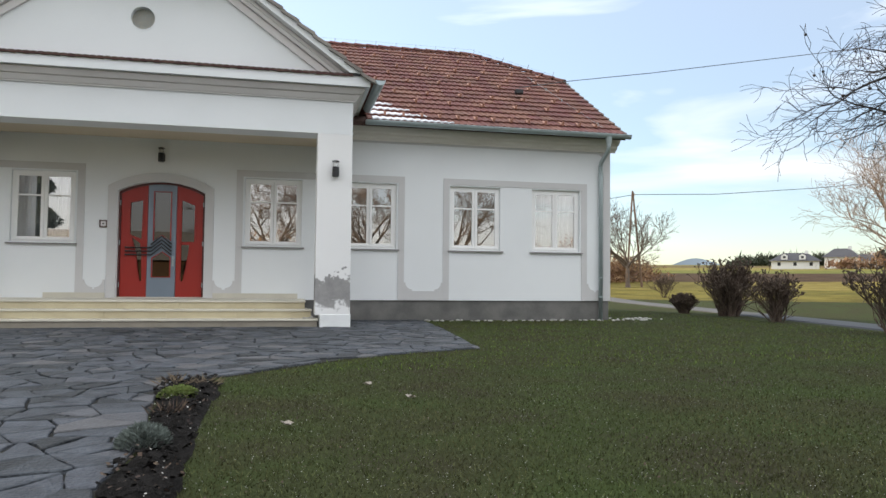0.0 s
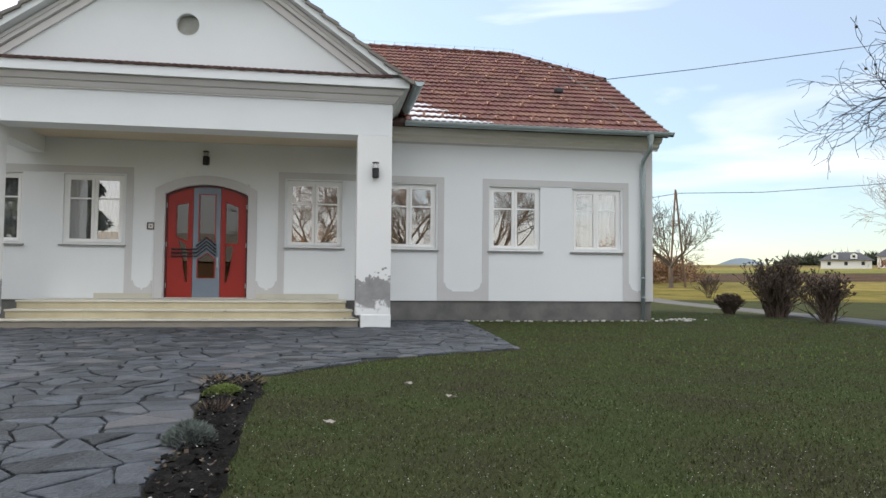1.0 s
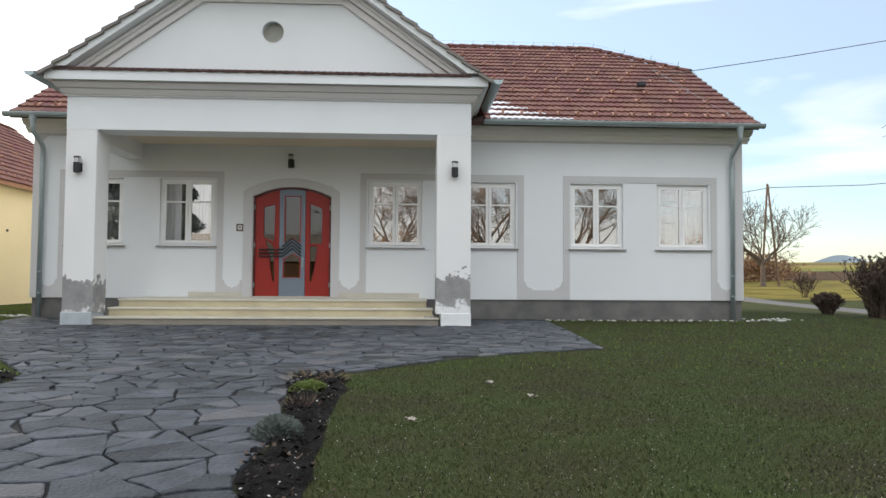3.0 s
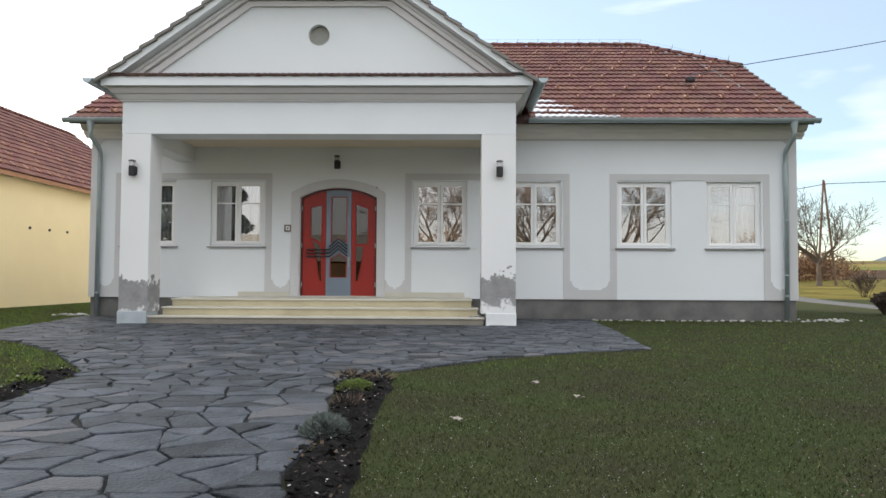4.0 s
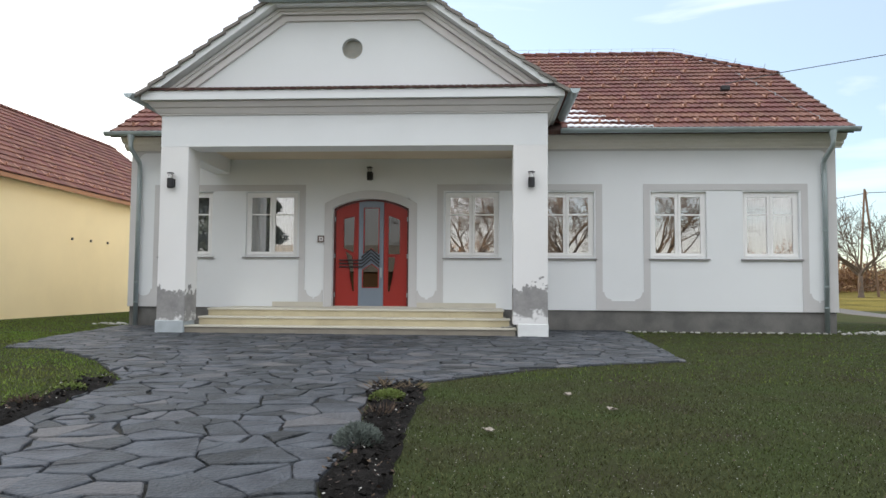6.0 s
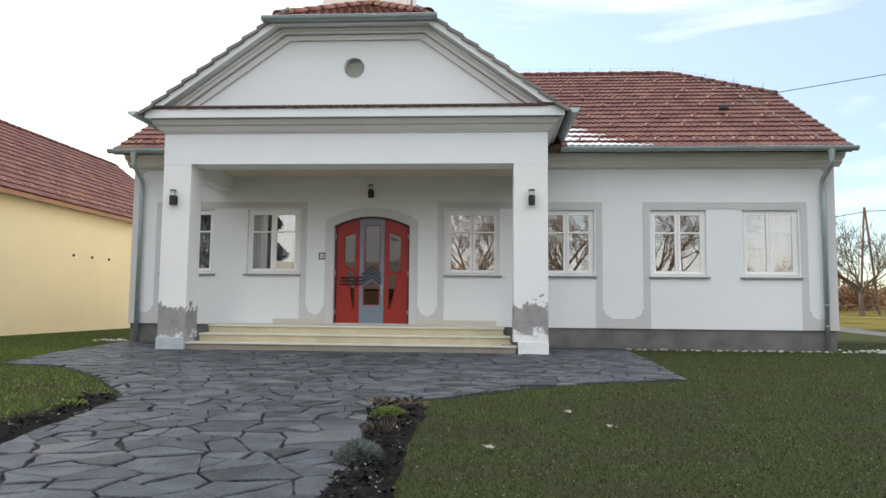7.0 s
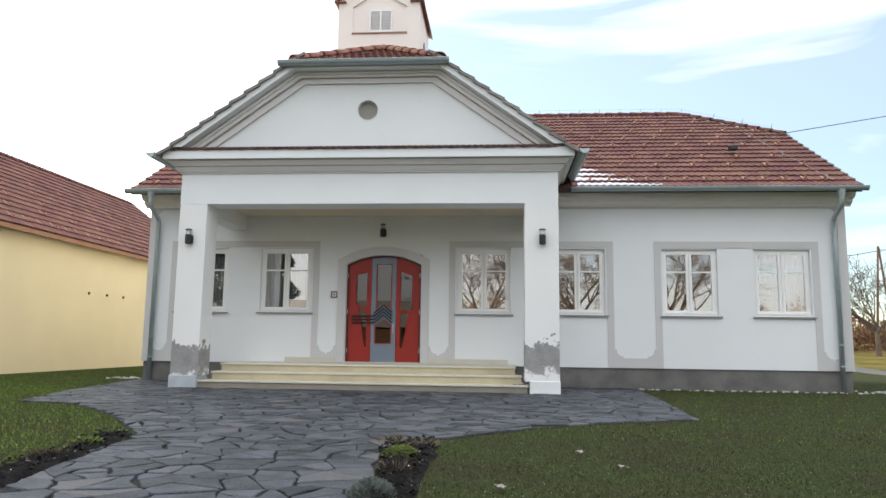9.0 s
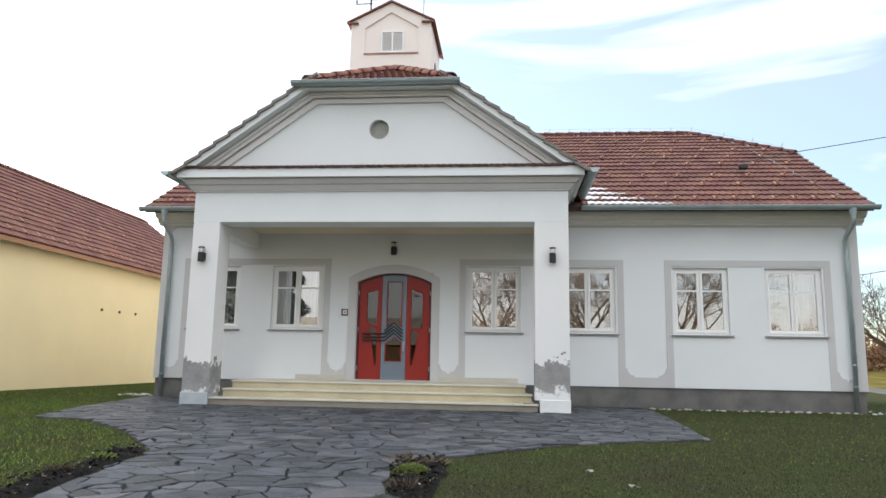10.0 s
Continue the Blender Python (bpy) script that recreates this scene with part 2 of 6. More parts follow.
def put(name, data, parent=None, label=""):
    """One mesh object, under a thing or part; the mesh is in world coordinates."""
    ob = new(name, data)
    if parent is not None:
        ob.parent = parent
        ob.matrix_parent_inverse = world_of(parent).inverted()
    if label:
        ob["label"] = label
    return ob


def world_of(ob):
    m = ob.matrix_basis.copy()
    return world_of(ob.parent) @ ob.matrix_parent_inverse @ m if ob.parent else m


def bm_mesh(name, bm, mat, smooth=False):
    bmesh.ops.recalc_face_normals(bm, faces=bm.faces)
    me = bpy.data.meshes.new(name)
    bm.to_mesh(me)
    bm.free()
    me.materials.append(mat)
    if smooth:
        me.polygons.foreach_set("use_smooth", [True] * len(me.polygons))
    return me


def part(name, bm, mat, parent=None, label="", smooth=False):
    return put(name, bm_mesh(name, bm, mat, smooth), parent, label)


def add_box(bm, x0, x1, y0, y1, z0, z1, bevel=0.0):
    vs = [bm.verts.new((x, y, z)) for z in (z0, z1) for y in (y0, y1) for x in (x0, x1)]
    fs = [bm.faces.new([vs[i] for i in f]) for f in ((0, 1, 3, 2), (4, 6, 7, 5), (0, 4, 5, 1), (1, 5, 7, 3), (3, 7, 6, 2), (2, 6, 4, 0))]
    if bevel:
        es = {e for f in fs for e in f.edges}
        bmesh.ops.bevel(bm, geom=list(es), offset=bevel, segments=2, affect="EDGES", profile=0.5)
    return bm


def box(x0, x1, y0, y1, z0, z1, bevel=0.0):
    return add_box(bmesh.new(), x0, x1, y0, y1, z0, z1, bevel)


def add_prism(bm, pts, axis, a, b):
    """Closed profile pts of 2D, pushed along an axis from a to b. x: (y, z); y: (x, z); z: (x, y)."""
    def at(p, s):
        return {"x": (s, p[0], p[1]), "y": (p[0], s, p[1]), "z": (p[0], p[1], s)}[axis]
    u = [bm.verts.new(at(p, a)) for p in pts]
    v = [bm.verts.new(at(p, b)) for p in pts]
    k = len(pts)
    for i in range(k):
        bm.faces.new((u[i], u[(i + 1) % k], v[(i + 1) % k], v[i]))
    for ring in (u, v[::-1]):
        f = bm.faces.new(ring)
        f.normal_update()
        if k > 4:
            bmesh.ops.triangulate(bm, faces=[f])
    return bm


def prism(pts, axis, a, b):
    return add_prism(bmesh.new(), pts, axis, a, b)


def add_tube(bm, pts, radii, sides=10, cap=True):
    pts = [Vector(p) for p in pts]
    if isinstance(radii, (int, float)):
        radii = [radii] * len(pts)
    rings, side = [], None
    for i, p in enumerate(pts):
        d = (pts[min(i + 1, len(pts) - 1)] - pts[max(i - 1, 0)]).normalized()
        if side is None or abs(side.dot(d)) > 0.95:
            side = d.orthogonal().normalized()
        side = (side - d * side.dot(d)).normalized()
        up = d.cross(side)
        rings.append([bm.verts.new(p + (side * math.cos(a) + up * math.sin(a)) * radii[i]) for a in (2 * math.pi * k / sides for k in range(sides))])
    for r, s in zip(rings, rings[1:]):
        for k in range(sides):
            bm.faces.new((r[k], r[(k + 1) % sides], s[(k + 1) % sides], s[k]))
    if cap and sides > 2:
        bm.faces.new(rings[0][::-1])
        bm.faces.new(rings[-1])
    return bm


def tube(pts, radii, sides=10):
    return add_tube(bmesh.new(), pts, radii, sides)


def arc(cx, cz, r, a0, a1, k=8):
    return [(cx + r * math.cos(radians(a0 + (a1 - a0) * i / k)), cz + r * math.sin(radians(a0 + (a1 - a0) * i / k))) for i in range(k + 1)]

# ---- ground ----


def terrain(x, y):
    """Level yard; the fields beyond the lane climb gently."""
    r = math.hypot(x, y - 10)
    if r < 24:
        return 0.0
    if r < 60:
        return 0.04 * (r - 24) ** 2 / (r - 18)
    return 1.234 + 0.0284 * (r - 60) if r < 260 else 6.914 + 0.0243 * (r - 260)


def ground_sheet():
    radii = [0, 3, 6, 9, 12, 16, 20, 24, 28, 34, 40, 48, 58, 70, 90, 120, 170, 240, 340, 500, 800, 1300]
    seg = 96
    verts, faces = [(0, 10, 0)], []
    for r in radii[1:]:
        for k in range(seg):
            a = 2 * math.pi * k / seg
            x, y = r * math.cos(a), 10 + r * math.sin(a)
            verts.append((x, y, terrain(x, y)))
    for k in range(seg):
        faces.append((0, 1 + k, 1 + (k + 1) % seg))
    for i in range(len(radii) - 2):
        for k in range(seg):
            a, b = 1 + i * seg, 1 + (i + 1) * seg
            faces.append((a + k, b + k, b + (k + 1) % seg, a + (k + 1) % seg))
    return mesh_from("ground", verts, faces, ground_material(), True)


def ground_material():
    """Mossy lawn near by; far off, stubble, ploughed earth and winter corn in strips."""
    m = material("lawn_and_fields", (0.042, 0.058, 0.020), 0.95, 0.4, 1.1, 40, 1.0, second=(0.042, 0.041, 0.023), spec=0.05)
    n, l = m.node_tree.nodes, m.node_tree.links
    b = n["Principled BSDF"]
    src = b.inputs["Base Color"].links[0].from_socket
    geo, sep, mp, wave, ramp, mix = (n.new("ShaderNode" + k) for k in ("NewGeometry", "SeparateXYZ", "Mapping", "TexNoise", "ValToRGB", "MixRGB"))
    # strips across the way out over the fields: mown grass, plough, winter corn, stubble
    mp.inputs["Scale"].default_value = (0.012, 0.012, 0.0)
    wave.inputs["Scale"].default_value = 1.0
    wave.inputs["Detail"].default_value = 3
    l.new(geo.outputs["Position"], mp.inputs["Vector"])
    l.new(mp.outputs["Vector"], wave.inputs["Vector"])
    out_way = n.new("ShaderNodeVectorMath")
    out_way.operation = "DOT_PRODUCT"
    out_way.inputs[1].default_value = (0.50 / 400, 0.86 / 400, 0.0)
    l.new(geo.outputs["Position"], out_way.inputs[0])
    bend = n.new("ShaderNodeMath")
    bend.operation = "MULTIPLY_ADD"
    bend.inputs[1].default_value = 0.022
    l.new(wave.outputs["Fac"], bend.inputs[0])
    l.new(out_way.outputs["Value"], bend.inputs[2])
    l.new(bend.outputs[0], ramp.inputs["Fac"])
    r = ramp.color_ramp
    r.interpolation = "CONSTANT"
    r.elements[0].position, r.elements[0].color = 0.0, (0.155, 0.135, 0.036, 1)
    r.elements[1].position, r.elements[1].color = 0.128, (0.20, 0.165, 0.050, 1)
    for p, c in ((0.162, (0.070, 0.046, 0.030, 1)), (0.262, (0.15, 0.16, 0.045, 1)), (0.345, (0.21, 0.18, 0.055, 1)), (0.50, (0.13, 0.095, 0.05, 1)), (0.70, (0.17, 0.155, 0.05, 1))):
        r.elements.new(p).color = c
    l.new(geo.outputs["Position"], sep.inputs[0])
    far = n.new("ShaderNodeMath")
    far.operation = "GREATER_THAN"
    length = n.new("ShaderNodeVectorMath")
    length.operation = "LENGTH"
    l.new(geo.outputs["Position"], length.inputs[0])
    l.new(length.outputs["Value"], far.inputs[0])
    far.inputs[1].default_value = 36
    l.new(far.outputs[0], mix.inputs["Fac"])
    l.new(src, mix.inputs["Color1"])
    tuft, tone, uneven = n.new("ShaderNodeTexNoise"), n.new("ShaderNodeMapRange"), n.new("ShaderNodeHueSaturation")
    tuft.inputs["Scale"].default_value = 0.45
    tuft.inputs["Detail"].default_value = 9
    tuft.inputs["Roughness"].default_value = 0.68
    tone.inputs["From Min"].default_value, tone.inputs["From Max"].default_value = 0.3, 0.7
    tone.inputs["To Min"].default_value, tone.inputs["To Max"].default_value = 0.45, 1.35
    l.new(geo.outputs["Position"], tuft.inputs["Vector"])
    l.new(tuft.outputs["Fac"], tone.inputs["Value"])
    l.new(tone.outputs["Result"], uneven.inputs["Value"])
    l.new(ramp.outputs["Color"], uneven.inputs["Color"])
    l.new(uneven.outputs["Color"], mix.inputs["Color2"])
    l.new(mix.outputs["Color"], b.inputs["Base Color"])
    return m


ground = tagged(new("ground", ground_sheet()), "mossy winter lawn running out into ploughed fields", "ground", kind="structure")

PAVED = [(-8.3, 15.45), (-7.5, 11.5), (-6.95, 9.7), (-6.1, 9.6), (-4.7, 8.2), (-3.45, 6.5), (-3.05, 4.3), (-2.7, 2.0), (-2.5, -7.0), (-0.3, -7.0), (-0.62, 2.6),
         (-0.77, 3.2), (-0.74, 4.1), (-0.88, 5.0), (-1.03, 6.4), (-0.5, 6.75), (0.64, 8.0), (1.5, 8.55), (2.5, 9.0), (2.75, 12.0), (2.95, 15.45)]


def sheet(name, outline, z0, z1, mat, label, category):
    """A flat sheet over an outline in plan, with its edge turned down."""
    return tagged(new(name, bm_mesh(name, prism(outline, "z", z0, z1), mat)), label, category, kind="structure")


pavement = sheet("pavement", PAVED, -0.05, 0.005, M_JOINT, "crazy paving of dark slate slabs before the house", "paving")
BED_R = [(-1.03, 6.4), (-0.88, 5.0), (-0.74, 4.1), (-0.77, 3.2), (-0.62, 2.6), (-0.3, -7.0), (0.1, -7.0), (-0.38, 2.6), (-0.45, 3.4), (-0.50, 4.2), (-0.52, 5.2), (-0.52, 6.3), (-0.72, 6.55)]
BED_L = [(-3.45, 6.5), (-3.05, 4.3), (-2.7, 2.0), (-2.5, -7.0), (-3.0, -7.0), (-3.1, 2.0), (-3.42, 4.3), (-3.62, 5.6), (-3.85, 6.6)]


def ragged(outline, seed):
    """The outline with its long sides broken by small bends."""
    r = random.Random(seed)
    out = []
    for a, c in zip(outline, outline[1:] + outline[:1]):
        n = max(1, int(math.hypot(c[0] - a[0], c[1] - a[1]) / 0.18))
        for i in range(n):
            s = i / n
            w = 0.030 if i else 0.0
            out.append((a[0] + (c[0] - a[0]) * s + r.uniform(-w, w), a[1] + (c[1] - a[1]) * s + r.uniform(-w, w)))
    return out


BED_R, BED_L = ragged(BED_R, 3), ragged(BED_L, 4)


def soil_bed(outline):
    """A low uneven heap of bark soil over an outline in plan."""
    bm = bmesh.new()
    f = bm.faces.new([bm.verts.new((x, y, 0.004)) for x, y in outline])
    f.normal_update()
    bmesh.ops.triangulate(bm, faces=[f])
    for _ in range(4):
        bmesh.ops.subdivide_edges(bm, edges=[e for e in bm.edges if e.calc_length() > 0.10], cuts=1, use_grid_fill=True)
    for v in bm.verts:
        if not v.is_boundary:
            v.co.z += 0.028 + 0.035 * noise.noise(v.co * 7) + 0.02 * noise.noise(v.co * 23)
    bmesh.ops.triangulate(bm, faces=bm.faces)
    return bm


for outline in (BED_R, BED_L):
    tagged(new("soil_bed", bm_mesh("soil_bed", soil_bed(outline), M_SOIL, True)), "narrow bed of dark bark soil beside the slate path", "flower bed", kind="structure")


def lane():
    near = [(20.5, 64), (14.5, 29.3), (11.4, 11.6), (8.6, -4.4), (5.5, -22)]
    far = [(21.6, 64), (15.6, 29.1), (12.45, 11.4), (9.6, -4.6), (6.5, -22.2)]
    fine_n, fine_f = [], []
    for src, dst in ((near, fine_n), (far, fine_f)):
        for a, b in zip(src, src[1:]):
            for i in range(8):
                s = i / 8
                dst.append((a[0] + (b[0] - a[0]) * s, a[1] + (b[1] - a[1]) * s))
        dst.append(src[-1])
    verts, faces = [], []
    for (a, b), (c, d) in zip(fine_n, fine_f):
        verts += [(a, b, terrain(a, b) + 0.03), (c, d, terrain(c, d) + 0.03), (a - 0.1, b, terrain(a, b) - 0.05), (c + 0.1, d, terrain(c, d) - 0.05)]
    for i in range(len(fine_n) - 1):
        k = 4 * i
        faces += [(k, k + 1, k + 5, k + 4), (k, k + 4, k + 6, k + 2), (k + 1, k + 3, k + 7, k + 5)]
    return mesh_from("road", verts, faces, M_ROAD)


tagged(new("road", lane()), "narrow asphalt lane along the lawn, shade in its dark blue tone", "road", kind="structure")

# ---- house ----
FY, PY = 15.5, 13.15          # front wall, front of the porch
HX0, HX1, HY1 = -8.15, 7.5, 26.1
CX = -2.60                    # the middle of the porch and door
house = thing("house", "single-storey white rendered house with red tiled half-hipped roof", "house")

WIN_Z0, WIN_Z1 = 1.60, 3.05
WINDOWS = [(-7.42, -6.23), (-5.45, -4.26), (-0.93, 0.26), (1.14, 2.34), (3.57, 4.76), (5.53, 6.72)]
DOOR = (-3.45, -1.73)


def wall_with_holes(x0, x1, y0, y1, z0, z1, holes):
    xs = sorted({x0, x1, *[h[0] for h in holes], *[h[1] for h in holes]})
    zs = sorted({z0, z1, *[h[2] for h in holes], *[h[3] for h in holes]})
    def open_at(x, z):
        return any(h[0] < x < h[1] and h[2] < z < h[3] for h in holes) or not (x0 < x < x1 and z0 < z < z1)
    bm = bmesh.new()
    cache = {}
    def v(x, y, z):
        key = (x, y, z)
        if key not in cache:
            cache[key] = bm.verts.new(key)
        return cache[key]
    for a, b in zip(xs, xs[1:]):
        for c, d in zip(zs, zs[1:]):
            mx, mz = (a + b) / 2, (c + d) / 2
            if open_at(mx, mz):
                continue
            bm.faces.new((v(a, y0, c), v(b, y0, c), v(b, y0, d), v(a, y0, d)))
            bm.faces.new((v(a, y1, c), v(a, y1, d), v(b, y1, d), v(b, y1, c)))
            i, j = xs.index(a), zs.index(c)
            if i == 0 or open_at((xs[i - 1] + a) / 2, mz):
                bm.faces.new((v(a, y0, c), v(a, y0, d), v(a, y1, d), v(a, y1, c)))
            if i + 2 == len(xs) or open_at((xs[i + 2] + b) / 2, mz):
                bm.faces.new((v(b, y0, c), v(b, y1, c), v(b, y1, d), v(b, y0, d)))
            if j == 0 or open_at(mx, (zs[j - 1] + c) / 2):
                bm.faces.new((v(a, y0, c), v(a, y1, c), v(b, y1, c), v(b, y0, c)))
            if j + 2 == len(zs) or open_at(mx, (zs[j + 2] + d) / 2):
                bm.faces.new((v(a, y0, d), v(b, y0, d), v(b, y1, d), v(a, y1, d)))
    return bm


holes = [(a, b, WIN_Z0, WIN_Z1) for a, b in WINDOWS] + [(DOOR[0], DOOR[1], 0.48, 2.92)]
part("front_wall", wall_with_holes(HX0, HX1, FY, FY + 0.40, 0.45, 4.25, holes), M_WALL, house, "smooth white rendered front wall")
part("plinth", box(HX0 + 0.03, HX1 - 0.03, FY + 0.035, FY + 0.40, 0.0, 0.449), M_PLINTH, house, "rough grey plinth render")


def gable_wall(x0, x1):
    bm = bmesh.new()
    half = [(FY + 0.401, 0.0), (FY + 0.401, 4.3), (18.6, 6.35), (23.0, 6.35), (HY1, 4.3), (HY1, 0.0)]
    return add_prism(bm, half, "x", x0, x1)


part("side_wall", gable_wall(HX1 - 0.4, HX1), M_WALL, house)


def side_wall_with_windows():
    """The wall towards the neighbouring house, with three tall windows."""
    bm = wall_with_holes(FY + 0.401, HY1, -0.2, 0.2, 0.45, 4.25, [(y, y + 0.95, 1.6, 3.05) for y in (20.2, 22.2, 24.2)])
    bmesh.ops.transform(bm, matrix=Matrix(((0, -1, 0, HX0 + 0.2), (1, 0, 0, 0), (0, 0, 1, 0), (0, 0, 0, 1))), verts=bm.verts)
    return bm


part("side_wall", side_wall_with_windows(), M_WALL, house)
part("side_gable", prism([(FY + 0.401, 4.251), (18.6, 6.35), (23.0, 6.35), (HY1, 4.251)], "x", HX0, HX0 + 0.4), M_WALL, house)
part("back_wall", box(HX0, HX1, HY1 + 0.001, HY1 + 0.3, 0.0, 4.3), M_WALL, house)
part("side_plinth", box(HX0 + 0.03, HX0 + 0.4, FY + 0.401, HY1, 0.0, 0.449), M_PLINTH, house)
# dark grey room shell, added so the view through the panes stays dim
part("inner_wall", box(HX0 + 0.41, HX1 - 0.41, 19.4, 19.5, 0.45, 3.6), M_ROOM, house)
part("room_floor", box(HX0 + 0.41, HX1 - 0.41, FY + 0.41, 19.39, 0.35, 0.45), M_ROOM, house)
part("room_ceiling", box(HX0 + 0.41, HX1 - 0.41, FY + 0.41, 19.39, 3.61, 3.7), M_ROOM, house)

# eaves cornice of the front wall
PROFILE = [(FY + 0.02, 4.00), (FY - 0.05, 4.00), (FY - 0.05, 4.03), (FY - 0.08, 4.04), (FY - 0.14, 4.08), (FY - 0.15, 4.13), (FY - 0.24, 4.15), (FY - 0.30, 4.22), (FY - 0.34, 4.30), (FY + 0.02, 4.30)]
for a, b in ((1.135, HX1 + 0.12), (HX0 - 0.12, -6.35)):
    part("cornice", prism(PROFILE, "x", a, b), M_EAVE, house, "moulded eaves cornice")

# ---- trim bands on the front ----
T0, T1 = FY - 0.016, FY + 0.004


def band_group(xl, xr, z_top=3.22, w=0.14, left=True, right=True):
    """A band over a pair of windows that comes down on both sides to the plinth."""
    bm = bmesh.new()
    add_box(bm, xl, xr, T0, T1, z_top - 0.14, z_top)
    if right:
        add_box(bm, xr - w, xr, T0, T1, 0.452, z_top - 0.141)
    if left:
        add_box(bm, xl, xl + w, T0, T1, 0.452, z_top - 0.141)
    return bm


def u_foot(x0, x1, z_top=0.90, z_floor=0.66, r=0.20, left=True, right=True):
    """The band between two uprights at the plinth, with hollow round corners."""
    bm = bmesh.new()
    add_box(bm, x0, x1, T0, T1, 0.452, z_floor)
    for side, on in ((0, left), (1, right)):
        if not on:
            continue
        c = (x0 + r, z_floor + r) if side == 0 else (x1 - r, z_floor + r)
        q, sx = r - 0.035, 1 if side == 0 else -1
        pts = [(c[0] - sx * r, c[1])] + arc(c[0], c[1], q, 180 if side == 0 else 360, 270, 8) + [(c[0], c[1] - r)]
        corner = (x0, z_floor + 0.0005) if side == 0 else (x1, z_floor + 0.0005)
        pts = [(p[0], max(p[1], z_floor + 0.0005)) for p in pts]
        add_prism(bm, [corner] + pts, "y", T0, T1)
    return bm


part("trim_band", band_group(-7.58, -4.08), M_TRIM, house, "flat grey trim band")
part("trim_band", band_group(-1.11, 2.52), M_TRIM, house)
part("trim_band", band_group(3.41, 6.90), M_TRIM, house)
for a, b, lf, rt in ((-4.079, -3.661, True, True), (-1.559, -1.111, True, True), (2.521, 3.409, True, True), (6.901, 7.319, True, True), (-7.969, -7.581, True, True)):
    r = min(0.19, (b - a) / 2.05)
    part("trim_foot", u_foot(a, b, r=r, left=lf, right=rt), M_TRIM, house)
for a, b, s, end in ((7.32, HX1 - 0.002, -1, 1.136), (HX0 + 0.002, -7.97, 1, -6.36)):
    # corner strip, and a thin strip under the eaves with a rounded inner corner
    inner = a if s < 0 else b
    bm = box(a, b, T0, T1, 0.452, 3.999)
    add_box(bm, min(inner - 0.0005 * s, end), max(inner + 0.0005 * s, end), T0, T1, 3.955, 3.999)
    c = (inner + s * 0.17, 3.7855)
    arcp = arc(c[0], c[1], 0.17, 90, 0 if s < 0 else 180, 8)
    add_prism(bm, [(inner + s * 0.0005, 3.9545)] + arcp, "y", T0, T1)
    part("corner_trim", bm, M_TRIM, house, "flat grey corner strip")


def arch_points(hw, spring, rise, k=16):
    """A flat arch over a width, from right to left."""
    R = (hw * hw + rise * rise) / (2 * rise)
    zc = spring + rise - R
    a = math.degrees(math.asin(hw / R))
    return [(CX + R * math.sin(radians(a - 2 * a * i / k)), zc + R * math.cos(radians(a - 2 * a * i / k))) for i in range(k + 1)]


def ring_strip(outer, inner, y0, y1):
    bm = bmesh.new()
    rows = [[bm.verts.new((x, y, z)) for x, z in line] for line, y in ((outer, y0), (inner, y0), (inner, y1), (outer, y1))]
    for i in range(len(outer) - 1):
        for k in range(4):
            a, b = rows[k], rows[(k + 1) % 4]
            bm.faces.new((a[i], a[i + 1], b[i + 1], b[i]))
    for i in (0, len(outer) - 1):
        bm.faces.new([r[i] for r in rows])
    return bm


DHW = 0.86
inner_arch = [(CX + DHW, 0.482)] + arch_points(DHW, 2.69, 0.215) + [(CX - DHW, 0.482)]
outer_arch = [(CX + DHW + 0.18, 0.482)] + arch_points(DHW + 0.18, 2.79, 0.30) + [(CX - DHW - 0.18, 0.482)]
part("door_surround", ring_strip(outer_arch, inner_arch, FY - 0.03, FY + 0.002), M_TRIM, house, "grey arched door surround")
head = arch_points(DHW - 0.012, 2.69, 0.215)
bm = ring_strip([(x, 2.9195) for x, z in head], [(x, min(z, 2.9185)) for x, z in head], FY + 0.001, FY + 0.399)
part("door_head", bm, M_WALL, house)


